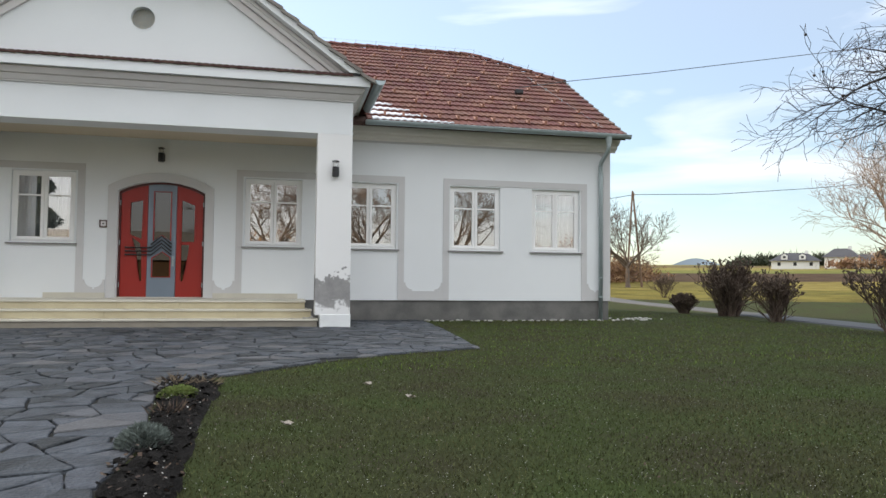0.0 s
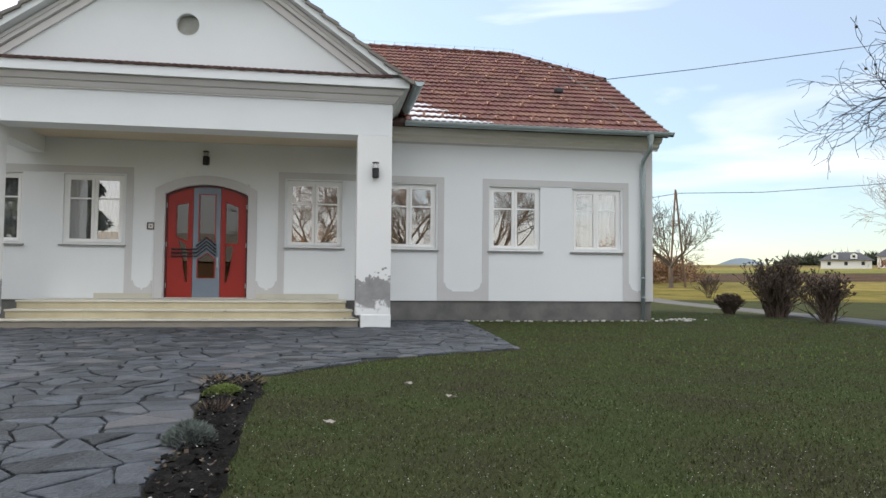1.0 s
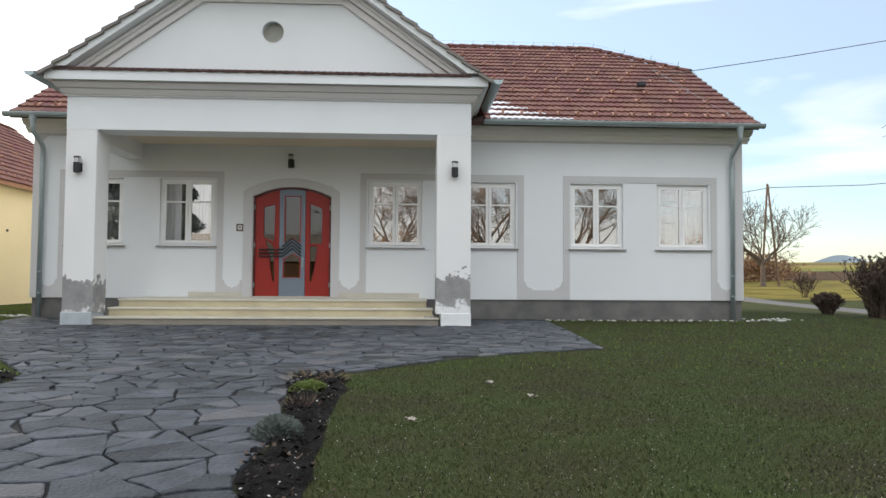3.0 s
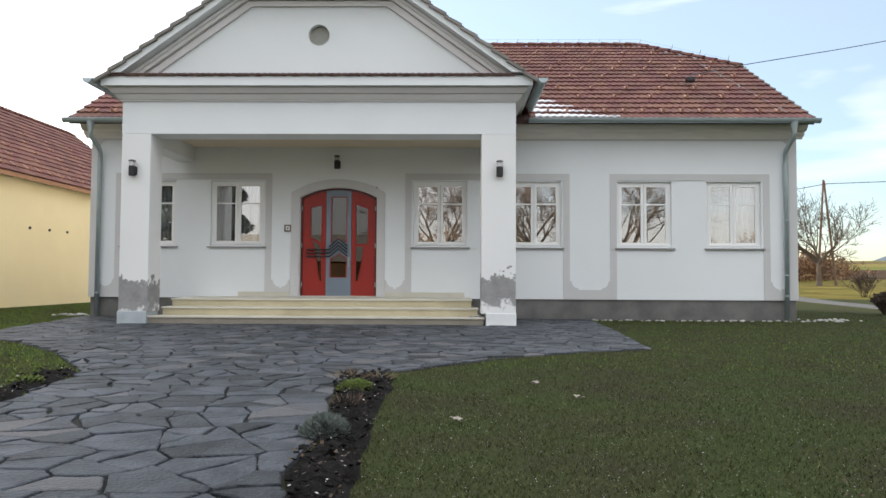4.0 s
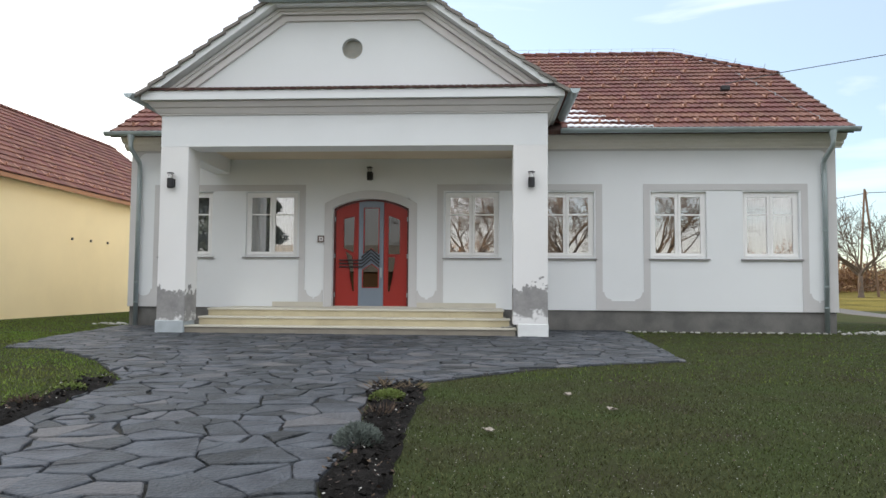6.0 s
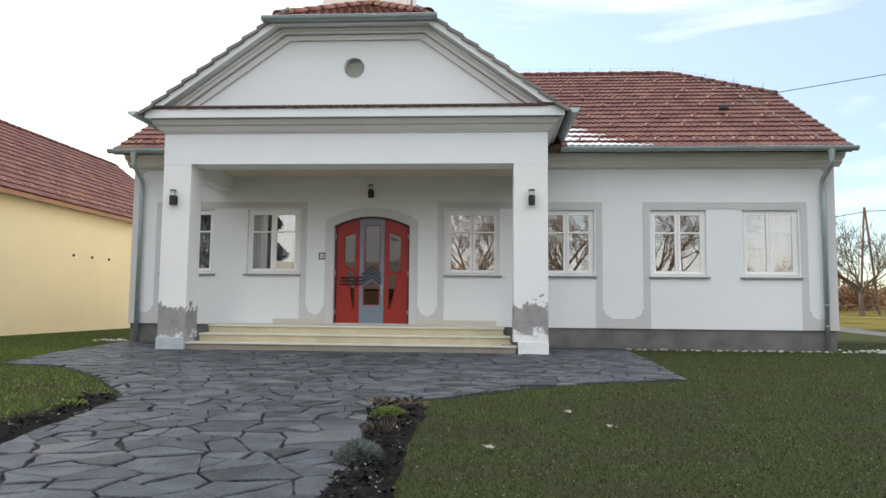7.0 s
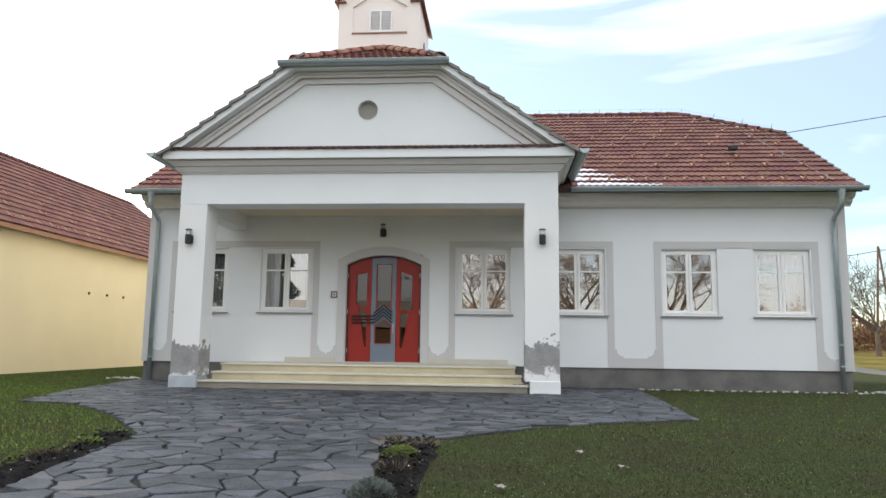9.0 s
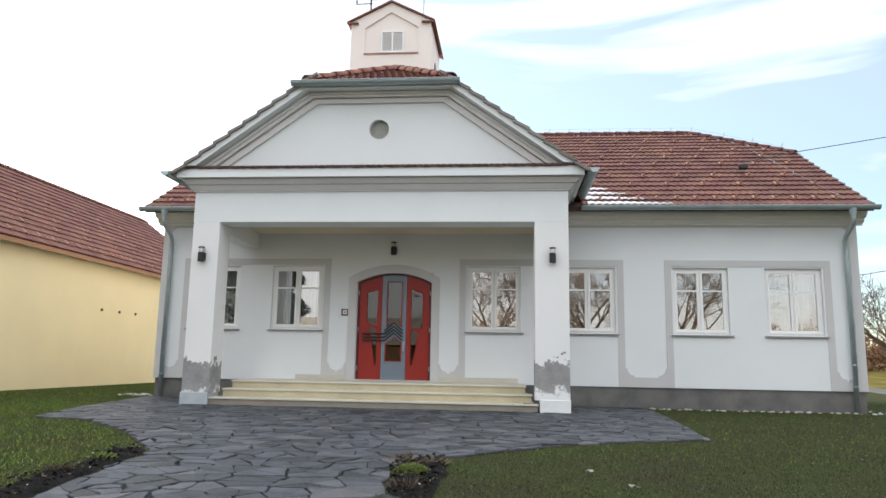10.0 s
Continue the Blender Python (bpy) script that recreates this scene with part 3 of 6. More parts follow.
# ---- windows ----
def make_window(x0, x1):
    """A two-leaf window with a transom bar, set back in its opening."""
    y0 = FY + 0.075

    def rect_ring(a, b, c, d, w, ya, yb):
        o = [(a, c), (b, c), (b, d), (a, d), (a, c)]
        i = [(a + w, c + w), (b - w, c + w), (b - w, d - w), (a + w, d - w), (a + w, c + w)]
        return ring_strip(o, i, ya, yb)
    win = put("window", bm_mesh("window", rect_ring(x0 + 0.002, x1 - 0.002, WIN_Z0 + 0.002, WIN_Z1 - 0.002, 0.055, y0, y0 + 0.07), M_FRAME), house, "white two-leaf window with transom bars")
    mid = (x0 + x1) / 2
    for a, b in ((x0 + 0.052, mid - 0.004), (mid + 0.004, x1 - 0.052)):
        sash = put("sash", bm_mesh("sash", rect_ring(a, b, WIN_Z0 + 0.05, WIN_Z1 - 0.052, 0.058, y0 - 0.012, y0 + 0.05), M_FRAME), win)
        put("glazing_bar", bm_mesh("glazing_bar", box(a + 0.056, b - 0.056, y0 - 0.006, y0 + 0.03, 2.535, 2.565), M_FRAME), sash)
        for c, d in ((WIN_Z0 + 0.10, 2.540), (2.560, WIN_Z1 - 0.105)):
            pane = put("pane", bm_mesh("pane", box(a + 0.05, b - 0.05, y0 + 0.014, y0 + 0.020, c, d), M_GLASS), sash, "clear glass pane")
            pane.visible_shadow = False
    put("drip_rail", bm_mesh("drip_rail", box(x0 + 0.05, x1 - 0.05, y0 - 0.03, y0 - 0.013, WIN_Z0 + 0.035, WIN_Z0 + 0.075, 0.006), M_FRAME), win)
    put("sill", bm_mesh("sill", prism([(y0, WIN_Z0 - 0.001), (FY - 0.055, WIN_Z0 - 0.022), (FY - 0.055, WIN_Z0 - 0.047), (FY - 0.045, WIN_Z0 - 0.047), (FY - 0.02, WIN_Z0 - 0.035), (y0, WIN_Z0 - 0.03)], "x", x0 - 0.055, x1 + 0.065), M_SILL), win, "thin grey metal sill")
    return win


for a, b in WINDOWS:
    make_window(a, b)


def make_side_window(y):
    """A tall window in the wall towards the neighbouring house."""
    x = HX0 + 0.05
    bm = bmesh.new()
    for p in ((y, y + 0.07, 1.6, 3.05), (y + 0.88, y + 0.95, 1.6, 3.05), (y + 0.07, y + 0.88, 1.6, 1.67), (y + 0.07, y + 0.88, 2.98, 3.05), (y + 0.07, y + 0.88, 2.54, 2.58)):
        add_box(bm, x, x + 0.06, p[0], p[1], p[2], p[3])
    win = put("side_window", bm_mesh("side_window", bm, M_FRAME), house)
    put("pane", bm_mesh("pane", box(x + 0.02, x + 0.026, y + 0.07, y + 0.88, 1.67, 2.98), M_GLASS), win)


for y in (20.2, 22.2, 24.2):
    make_side_window(y)


def curtain(x0, x1, z0, z1, y, mat, waves, label, gather=0.0):
    k = 60
    verts, faces = [], []
    for i in range(k + 1):
        s = i / k
        for j, z in enumerate((z0, z0 + (z1 - z0) * 0.45, z1)):
            pinch = 1 - gather * (0.0, 0.75, 0.15)[j]
            x = x0 + (x1 - x0) * s * pinch
            verts.append((x, y + 0.028 * math.sin(s * waves * 6.28) + 0.01 * math.sin(s * waves * 15 + j), z))
    for i in range(k):
        for j in range(2):
            a = 3 * i + j
            faces.append((a, a + 3, a + 4, a + 1))
    me = mesh_from("curtain", verts, faces, mat, True)
    ob = tagged(new("curtain", me), label, "curtain")
    md = ob.modifiers.new("thick", "SOLIDIFY")
    md.thickness = 0.004
    return ob


curtain(-7.36, -6.28, 1.62, 3.03, FY + 0.19, M_CURTAIN, 9, "grey pleated curtain drawn behind the window")
curtain(-5.40, -4.80, 1.62, 3.03, FY + 0.19, M_CURTAIN, 6, "grey pleated curtain drawn behind the window")
curtain(-4.78, -4.46, 1.62, 3.03, FY + 0.19, M_CURTAIN, 4, "grey pleated curtain hanging behind the window")
curtain(5.58, 6.15, 1.62, 3.03, FY + 0.28, M_PALECURTAIN, 4, "pale net curtain hanging behind the window")
curtain(6.20, 6.66, 1.62, 3.03, FY + 0.28, M_PALECURTAIN, 3, "pale net curtain gathered to one side", 0.4)

# ---- entrance door ----
door = thing("entrance_door", "red and grey-blue arched entrance door with narrow glass panes", "door")
DY = FY + 0.13


def arch_z(x):
    hw, rise, spring = DHW - 0.03, 0.205, 2.67
    R = (hw * hw + rise * rise) / (2 * rise)
    return spring + rise - R + math.sqrt(max(R * R - (x - CX) ** 2, 0.0))


frame_in = [(CX + DHW - 0.045, 0.484)] + [(x * 0.948 + CX * 0.052, z - 0.045) for x, z in arch_points(DHW, 2.69, 0.215)] + [(CX - DHW + 0.045, 0.484)]
frame_out = [(CX + DHW - 0.002, 0.484)] + [(CX + (x - CX) * 0.998, z - 0.002) for x, z in arch_points(DHW, 2.69, 0.215)] + [(CX - DHW + 0.002, 0.484)]
# frame darker than the leaves: the gap's shade is put into its red
part("door_frame", ring_strip(frame_out, frame_in, DY - 0.03, DY + 0.08), material("gap_shade_frame_red", (0.085, 0.014, 0.012), 0.4, 0.06, 2.5, 30, 0.03), door, "dark red arched frame")


def door_leaf(name, x0, x1, hole, mat, label):
    """A leaf with an arched head and openings cut through; each hole is a convex outline."""
    bm = bmesh.new()
    k = 6
    outline = [(x0, 0.50), (x1, 0.50)] + [(x1 + (x0 - x1) * i / k, arch_z(x1 + (x0 - x1) * i / k) + 0.012) for i in range(k + 1)]
    edges = []
    for loop in [outline] + hole:
        vs = [bm.verts.new((x, DY, z)) for x, z in loop]
        edges += [bm.edges.new((vs[i], vs[(i + 1) % len(vs)])) for i in range(len(vs))]
    bmesh.ops.triangle_fill(bm, use_beauty=True, use_dissolve=False, edges=edges)
    geom = bmesh.ops.extrude_face_region(bm, geom=list(bm.faces))
    bmesh.ops.translate(bm, verts=[g for g in geom["geom"] if isinstance(g, bmesh.types.BMVert)], vec=(0, 0.055, 0))
    leaf = part(name, bm, mat, door, label)
    for loop in hole:
        cx, cz = sum(p[0] for p in loop) / len(loop), sum(p[1] for p in loop) / len(loop)
        grown = [(cx + (x - cx) * 1.02, cz + (z - cz) * 1.01) for x, z in loop]
        g = put("pane", bm_mesh("pane", prism(grown, "y", DY + 0.024, DY + 0.030), M_DOORGLASS), leaf, "dark glass pane")
        closed = loop + [loop[0]]
        wide = [(cx + (x - cx) * 1.06 + (0.012 if x > cx else -0.012), cz + (z - cz) * 1.0 + (0.014 if z > cz else -0.014)) for x, z in closed]
        put("bead", bm_mesh("bead", ring_strip(wide, closed, DY - 0.012, DY + 0.0015), M_RED), leaf)
    return leaf


XA, XB = -2.890, -2.322
door_leaf("door_leaf", CX - DHW + 0.052, XA - 0.004, [[(-3.19, 1.74), (-3.03, 1.62), (-3.00, 1.45), (-2.985, 0.83), (-3.03, 0.83), (-3.10, 1.40)][::1], [(-3.23, 1.80), (-3.00, 1.70), (-2.985, 2.52), (-3.23, 2.46)]], M_RED, "red side leaf with slanting panes")
door_leaf("door_leaf", XA + 0.004, XB - 0.004, [[(-2.76, 1.68), (-2.60, 1.80), (-2.44, 1.68), (-2.44, 2.70), (-2.76, 2.70)], [(-2.78, 0.92), (-2.44, 0.92), (-2.44, 1.32), (-2.60, 1.44), (-2.78, 1.30)]], M_DOORGREY, "grey-blue middle leaf")
door_leaf("door_leaf", XB + 0.004, CX + DHW - 0.052, [[(-2.215, 1.66), (-1.955, 1.66), (-1.955, 2.44), (-2.215, 2.54)], [(-2.215, 0.83), (-2.165, 0.83), (-2.06, 1.50), (-2.06, 1.60), (-2.215, 1.60)]], M_RED, "red side leaf with slanting panes")
for k in range(4):
    z = 1.375 + 0.075 * k
    peak = 0.17
    pts = [(-3.30, DY - 0.05, z), (-2.80, DY - 0.05, z), (-2.60, DY - 0.05, z + peak), (-2.42, DY - 0.05, z + 0.02)]
    if k == 3:
        pts = pts[1:]
    part("door_bar", tube(pts, 0.015, 8), M_DARK, door, "dark metal chevron bar")
    for p in (pts[0], pts[-1]):
        part("bar_stud", tube([(p[0], DY + 0.002, p[2]), (p[0], DY - 0.055, p[2])], 0.02, 8), M_DARK, door)
part("handle", tube([(-2.375, DY, 1.30), (-2.375, DY - 0.05, 1.30), (-2.375, DY - 0.055, 1.20)], 0.014, 8), M_ZINC, door, "small metal door handle")
part("lock_plate", box(-2.395, -2.355, DY - 0.008, DY + 0.001, 1.14, 1.36, 0.004), M_ZINC, door)
part("threshold", box(CX - DHW + 0.003, CX + DHW - 0.003, FY + 0.02, DY + 0.09, 0.481, 0.499), M_STEP_TOP, door)
for z in (0.75, 1.62, 2.45):
    for x in (CX - DHW + 0.04, CX + DHW - 0.04):
        part("hinge", tube([(x, DY - 0.04, z - 0.05), (x, DY - 0.04, z + 0.05)], 0.012, 8), M_ZINC, door)

# ---- porch ----
PL0, PL1, PR0, PR1 = -6.345, -5.790, 0.488, 1.135
for a, b in ((PL0, PL1), (PR0, PR1)):
    part("pillar", box(a, b, PY, PY + 0.55, 0.24, 3.6195, 0.012), M_PATCH, house, "white square pillar with ragged grey mortar patch at its foot")
for a, b, lab in ((PL0 - 0.02, PL1 - 0.02, "grey-blue foot block"), (PR0 + 0.09, PR1 + 0.01, "white foot block")):
    part("pillar_foot", box(a, b, PY - 0.012, PY + 0.54, 0.0, 0.255, 0.012), M_WHITE if lab[0] == "w" else M_FOOT, house, lab)
part("porch_beam", box(PL0, PR1, PY, PY + 0.55, 3.62, 4.26), M_WALL, house, "white beam over the porch opening")
for a, b in ((PL0 + 0.155, PL0 + 0.515), (PR1 - 0.515, PR1 - 0.155)):
    part("side_beam", box(a, b, PY + 0.551, FY - 0.001, 3.47, 3.80), M_WALL, house)
part("porch_ceiling", box(PL0 + 0.02, PR1 - 0.02, PY + 0.551, FY - 0.002, 3.801, 3.86), M_CREAM, house)


def cornice_layer(z0, z1, d, mat=M_CORNICE, slope=0.0):
    """One moulding along the front and both sides of the porch."""
    bm = bmesh.new()
    a, b, y = PL0 - d, PR1 + d, PY - d
    lo = [(a + slope, y + slope), (b - slope, y + slope), (b - slope, FY - 0.01), (PR1 - 0.02, FY - 0.01), (PR1 - 0.02, PY + 0.02), (PL0 + 0.02, PY + 0.02), (PL0 + 0.02, FY - 0.01), (a + slope, FY - 0.01)]
    hi = [(a, y), (b, y), (b, FY - 0.01), (PR1 - 0.02, FY - 0.01), (PR1 - 0.02, PY + 0.02), (PL0 + 0.02, PY + 0.02), (PL0 + 0.02, FY - 0.01), (a, FY - 0.01)]
    u = [bm.verts.new((*p, z0)) for p in lo]
    v = [bm.verts.new((*p, z1)) for p in hi]
    for i in range(8):
        bm.faces.new((u[i], u[(i + 1) % 8], v[(i + 1) % 8], v[i]))
    for r in (u, v):
        for q in ((0, 1, 4, 5), (1, 2, 3, 4), (0, 5, 6, 7)):
            bm.faces.new([r[i] for i in q])
    part("porch_cornice", bm, mat, house, "stepped moulded cornice")


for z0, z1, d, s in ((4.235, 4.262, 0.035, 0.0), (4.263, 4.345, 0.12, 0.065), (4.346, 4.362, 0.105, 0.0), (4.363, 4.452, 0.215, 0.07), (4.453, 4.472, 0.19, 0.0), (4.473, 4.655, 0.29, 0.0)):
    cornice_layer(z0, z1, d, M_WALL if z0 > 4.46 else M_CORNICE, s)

# pediment: wall and raking mouldings
RS = 0.72


def rake(o, top, z_base=4.70):
    hw = 3.13 + (4.73 + o - z_base) / RS
    ht = 3.13 - (top - 4.73 - o) / RS
    return [(CX + hw, z_base), (CX + ht, top), (CX - ht, top), (CX - hw, z_base)]




def pierced_wall(outline, hole, y0, y1):
    """A flat wall with one opening through it."""
    bm = bmesh.new()
    edges = []
    for loop in (outline, hole):
        vs = [bm.verts.new((x, y0, z)) for x, z in loop]
        edges += [bm.edges.new((vs[i], vs[(i + 1) % len(vs)])) for i in range(len(vs))]
    bmesh.ops.triangle_fill(bm, use_beauty=True, use_dissolve=False, edges=edges)
    geom = bmesh.ops.extrude_face_region(bm, geom=list(bm.faces))
    bmesh.ops.translate(bm, verts=[g for g in geom["geom"] if isinstance(g, bmesh.types.BMVert)], vec=(0, y1 - y0, 0))
    return bm


VENT = [(CX - 0.01 + 0.20 * math.cos(a), 5.515 + 0.20 * math.sin(a)) for a in (2 * math.pi * i / 32 for i in range(32))]
part("pediment_wall", pierced_wall(rake(0.45, 6.36), VENT, PY + 0.002, PY + 0.25), M_WALL, house, "white gable wall with a round vent")
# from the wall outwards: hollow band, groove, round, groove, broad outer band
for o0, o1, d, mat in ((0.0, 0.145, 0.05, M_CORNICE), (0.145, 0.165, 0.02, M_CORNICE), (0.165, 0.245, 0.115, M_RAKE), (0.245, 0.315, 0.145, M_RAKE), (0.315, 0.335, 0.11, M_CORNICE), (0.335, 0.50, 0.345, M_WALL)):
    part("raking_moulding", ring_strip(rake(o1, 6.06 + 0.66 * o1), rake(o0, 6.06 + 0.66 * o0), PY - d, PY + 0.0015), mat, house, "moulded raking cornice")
part("ledge_flashing", box(PL0 - 0.16, PR1 + 0.10, PY - 0.31, PY - 0.295, 4.657, 4.68), M_DARK, house)
for i in range(66):
    x = PL0 - 0.14 + i * 0.115
    if x + 0.11 < PR1 + 0.12:
        part("cover_tile", prism([(x, 4.640 + 0.006 * (i % 3)), (x + 0.11, 4.640 + 0.006 * (i % 2)), (x + 0.108, 4.688), (x + 0.055, 4.694), (x + 0.002, 4.688)], "y", PY - 0.325, PY - 0.03), M_LEDGE, house, "dark red tile on the cornice ledge")

# round vent
bm = bmesh.new()
ring_o = [(CX - 0.01 + 0.222 * math.cos(a), 5.515 + 0.222 * math.sin(a)) for a in (2 * math.pi * i / 32 for i in range(33))]
ring_i = [(CX - 0.01 + 0.205 * math.cos(a), 5.515 + 0.205 * math.sin(a)) for a in (2 * math.pi * i / 32 for i in range(33))]
vent = part("round_vent", ring_strip(ring_o, ring_i, PY - 0.006, PY + 0.001), M_WALL, house, "round vent with a mesh screen")
put("vent_screen", bm_mesh("vent_screen", prism(ring_i[:-1], "y", PY + 0.11, PY + 0.115), material("vent_mesh", (0.62, 0.52, 0.38), 0.7, 0.3, 30, 160, 0.8)), vent)
bm = bmesh.new()
for i in range(-9, 10):
    for s in (-1, 1):
        c = i * 0.03
        # chord inside the circle
        xs = np.linspace(-0.2, 0.2, 41)
        ok = [x for x in xs if x * x + (x * s + c * 1.4) ** 2 < 0.2 ** 2]
        if len(ok) > 1:
            add_tube(bm, [(CX - 0.01 + ok[0], PY + 0.102, 5.515 + ok[0] * s + c * 1.4), (CX - 0.01 + ok[-1], PY + 0.102, 5.515 + ok[-1] * s + c * 1.4)], 0.0035, 4)
put("vent_grille", bm_mesh("vent_grille", bm, M_ZINC), vent)

# ---- steps ----
steps = thing("entrance_steps", "three cream stone steps with a grey lowest riser", "steps", kind="structure")
for x0, x1, y0, z0, z1, riser in ((-5.86, 0.56, 13.20, 0.0, 0.165, M_STEP_GREY), (-5.70, 0.455, 13.56, 0.165, 0.325, M_STEP), (-5.66, 0.345, 13.92, 0.325, 0.480, M_STEP)):
    x = x0 + 0.02
    seams = [x0 + 0.02]
    while seams[-1] < x1 - 1.6:
        seams.append(seams[-1] + random.uniform(0.95, 1.35))
    seams.append(x1 - 0.02)
    for a, b in zip(seams, seams[1:]):
        part("riser_stone", box(a + 0.002, b - 0.002, y0 + 0.025, y0 + 0.10, z0 + 0.001, z1 - 0.036), riser, steps)
    seams = [x0] + [s + random.uniform(-0.3, 0.3) for s in seams[1:-1]] + [x1]
    for a, b in zip(seams, seams[1:]):
        part("tread", box(a + 0.002, b - 0.002, y0, (y0 + 0.45) if z1 < 0.4 else FY - 0.002, z1 - 0.035, z1, 0.010), M_STEP_TOP, steps)
    part("step_core", box(x0 + 0.05, x1 - 0.05, y0 + 0.101, FY - 0.003, z0, z1 - 0.037), M_STEP_GREY, steps)
for a, b in ((-4.80, CX - DHW - 0.19), (CX + DHW + 0.19, 0.20)):
    part("skirting_stone", box(a, b, FY - 0.022, FY - 0.017, 0.481, 0.585), M_STEP_TOP, steps)

# ---- roofs ----
EY, EZ, MS = 14.92, 4.30, 0.604        # main eave and slope
RY = 20.8
RZ = EZ + MS * (RY - EY)
VX0, VX1 = -8.36, 7.61                 # verges
HIPY = 18.66                           # where the half-hip cuts the verge
HIPZ = EZ + MS * (HIPY - EY)
RX0, RX1 = VX0 + 2.2, VX1 - 2.2        # ridge ends
PE = 4.13                              # half width of the porch roof
PEZ, PS = 4.48, 0.72
PRZ = PEZ + PS * PE                    # porch ridge
PFY, PHY = 12.80, 14.75                # front verge, front end of the porch ridge
PHZ = 6.40


def main_z(y):
    return EZ + MS * (min(y, 2 * RY - y) - EY)


def porch_z(x):
    return PEZ + PS * (PE - abs(x - CX))


def slab(name, pts, drop, mat, label=""):
    """A thin roof deck from its upper outline."""
    bm = bmesh.new()
    u = [bm.verts.new(p) for p in pts]
    v = [bm.verts.new((p[0], p[1], p[2] - drop)) for p in pts]
    bm.faces.new(u)
    bm.faces.new(v[::-1])
    for i in range(len(pts)):
        bm.faces.new((u[i], v[i], v[(i + 1) % len(pts)], u[(i + 1) % len(pts)]))
    return part(name, bm, mat, house, label)


BYE = 2 * RY - EY
main_roof = slab("main_roof", [(VX0, EY, EZ), (VX1, EY, EZ), (VX1, HIPY, HIPZ), (RX1, RY, RZ), (RX0, RY, RZ), (VX0, HIPY, HIPZ)], 0.10, M_DECK, "red tiled half-hipped roof")
slab("back_roof", [(VX1, BYE, EZ), (VX0, BYE, EZ), (VX0, 2 * RY - HIPY, HIPZ), (RX0, RY, RZ), (RX1, RY, RZ), (VX1, 2 * RY - HIPY, HIPZ)], 0.10, M_TILE_J)
slab("hip_roof", [(VX1, HIPY, HIPZ), (VX1, 2 * RY - HIPY, HIPZ), (RX1, RY, RZ)], 0.10, M_TILE_J)
slab("hip_roof", [(VX0, 2 * RY - HIPY, HIPZ), (VX0, HIPY, HIPZ), (RX0, RY, RZ)], 0.10, M_TILE_J)
HDX = PE - (PHZ - PEZ) / PS            # half width of the porch hip's eave
VY0 = EY + (PEZ - EZ) / MS             # valley foot and head
VY1 = EY + (PRZ - EZ) / MS
PD = 12.95
DE, DZ = PE - 0.10, PEZ + 0.10 * PS
porch_roof = slab("porch_roof", [(CX + DE, PD, DZ), (CX + DE, VY0, DZ), (CX, VY1, PRZ), (CX, PHY, PRZ), (CX + HDX, PD, PHZ)], 0.06, M_CORNICE, "tiled porch roof with a small half-hip")
slab("porch_roof_deck", [(CX - DE, VY0, DZ), (CX - DE, PD, DZ), (CX - HDX, PD, PHZ), (CX, PHY, PRZ), (CX, VY1, PRZ)], 0.06, M_CORNICE)
slab("porch_roof_deck", [(CX + HDX, PD, PHZ), (CX, PHY, PRZ), (CX - HDX, PD, PHZ)], 0.06, M_CORNICE)

TW, TE = 0.30, 0.355                   # cover width and exposed length of a tile


def tile_geometry():
    """A pantile with two rolls: its own axes, x across, y up the slope, z out."""
    prof = [(0.0, 0.014), (0.035, 0.029), (0.075, 0.032), (0.110, 0.020), (0.150, 0.013), (0.185, 0.029), (0.225, 0.032), (0.262, 0.020), (0.302, 0.014)]
    verts, faces = [], []
    for y, lift in ((-0.02, 0.044), (TE + 0.03, 0.002)):
        for x, z in prof:
            verts.append((x, y, z + lift))
    for x, z in prof:
        verts.append((x, -0.02, z + 0.044 - 0.028))
    k = len(prof)
    for i in range(k - 1):
        faces.append((i, i + 1, k + i + 1, k + i))
        faces.append((2 * k + i, 2 * k + i + 1, i + 1, i))
    return verts, faces


TV, TF = tile_geometry()
tile_mesh = mesh_from("tile", TV, TF, M_TILE)


def slope_frame(origin, across, up):
    a, u = Vector(across).normalized(), Vector(up).normalized()
    m = Matrix((a, u, a.cross(u))).transposed().to_4x4()
    m.translation = origin
    return m


def joined_tiles(name, places, parent, mat, label=""):
    base = np.array([(*v, 1) for v in TV])
    verts = np.concatenate([(base @ np.array(m).T)[:, :3] for m in places])
    faces = [tuple(i + len(TV) * k for i in f) for k in range(len(places)) for f in TF]
    ob = put(name, mesh_from(name, verts.tolist(), faces, mat), parent, label)
    return tagged(ob, kind="stuff")


ca = math.cos(math.atan(MS))
near_places, far_places = [], []
rows = int((RY - EY) / ca / TE) + 1
main_m = slope_frame((0, EY, EZ), (1, 0, 0), (0, ca, MS * ca))
for r in range(rows):
    y = EY + r * TE * ca
    ym = y + 0.5 * TE * ca
    x_lo, x_hi = VX0, VX1
    if ym > HIPY:
        x_lo, x_hi = VX0 + (ym - HIPY) * 2.2 / (RY - HIPY), VX1 - (ym - HIPY) * 2.2 / (RY - HIPY)
    count = int(round((VX1 - VX0) / TW))
    for c in range(count):
        x = VX0 + c * (VX1 - VX0) / count
        if x < x_lo - 0.12 or x + TW > x_hi + 0.14:
            continue
        if porch_z(x + 0.15) > main_z(ym) + 0.12 and abs(x + 0.15 - CX) < PE:
            continue
        m = main_m @ Matrix.Translation((x, r * TE, 0.0)) @ pose(0, 0, 0, random.uniform(-0.4, 0.4), random.uniform(-0.5, 0.5), random.uniform(-0.3, 0.3))
        (near_places if x > 0 and r < 13 and len(near_places) < 300 else far_places).append(m)
joined_tiles("tile_field", far_places, main_roof, M_TILE_J, "weathered red roof tiles")

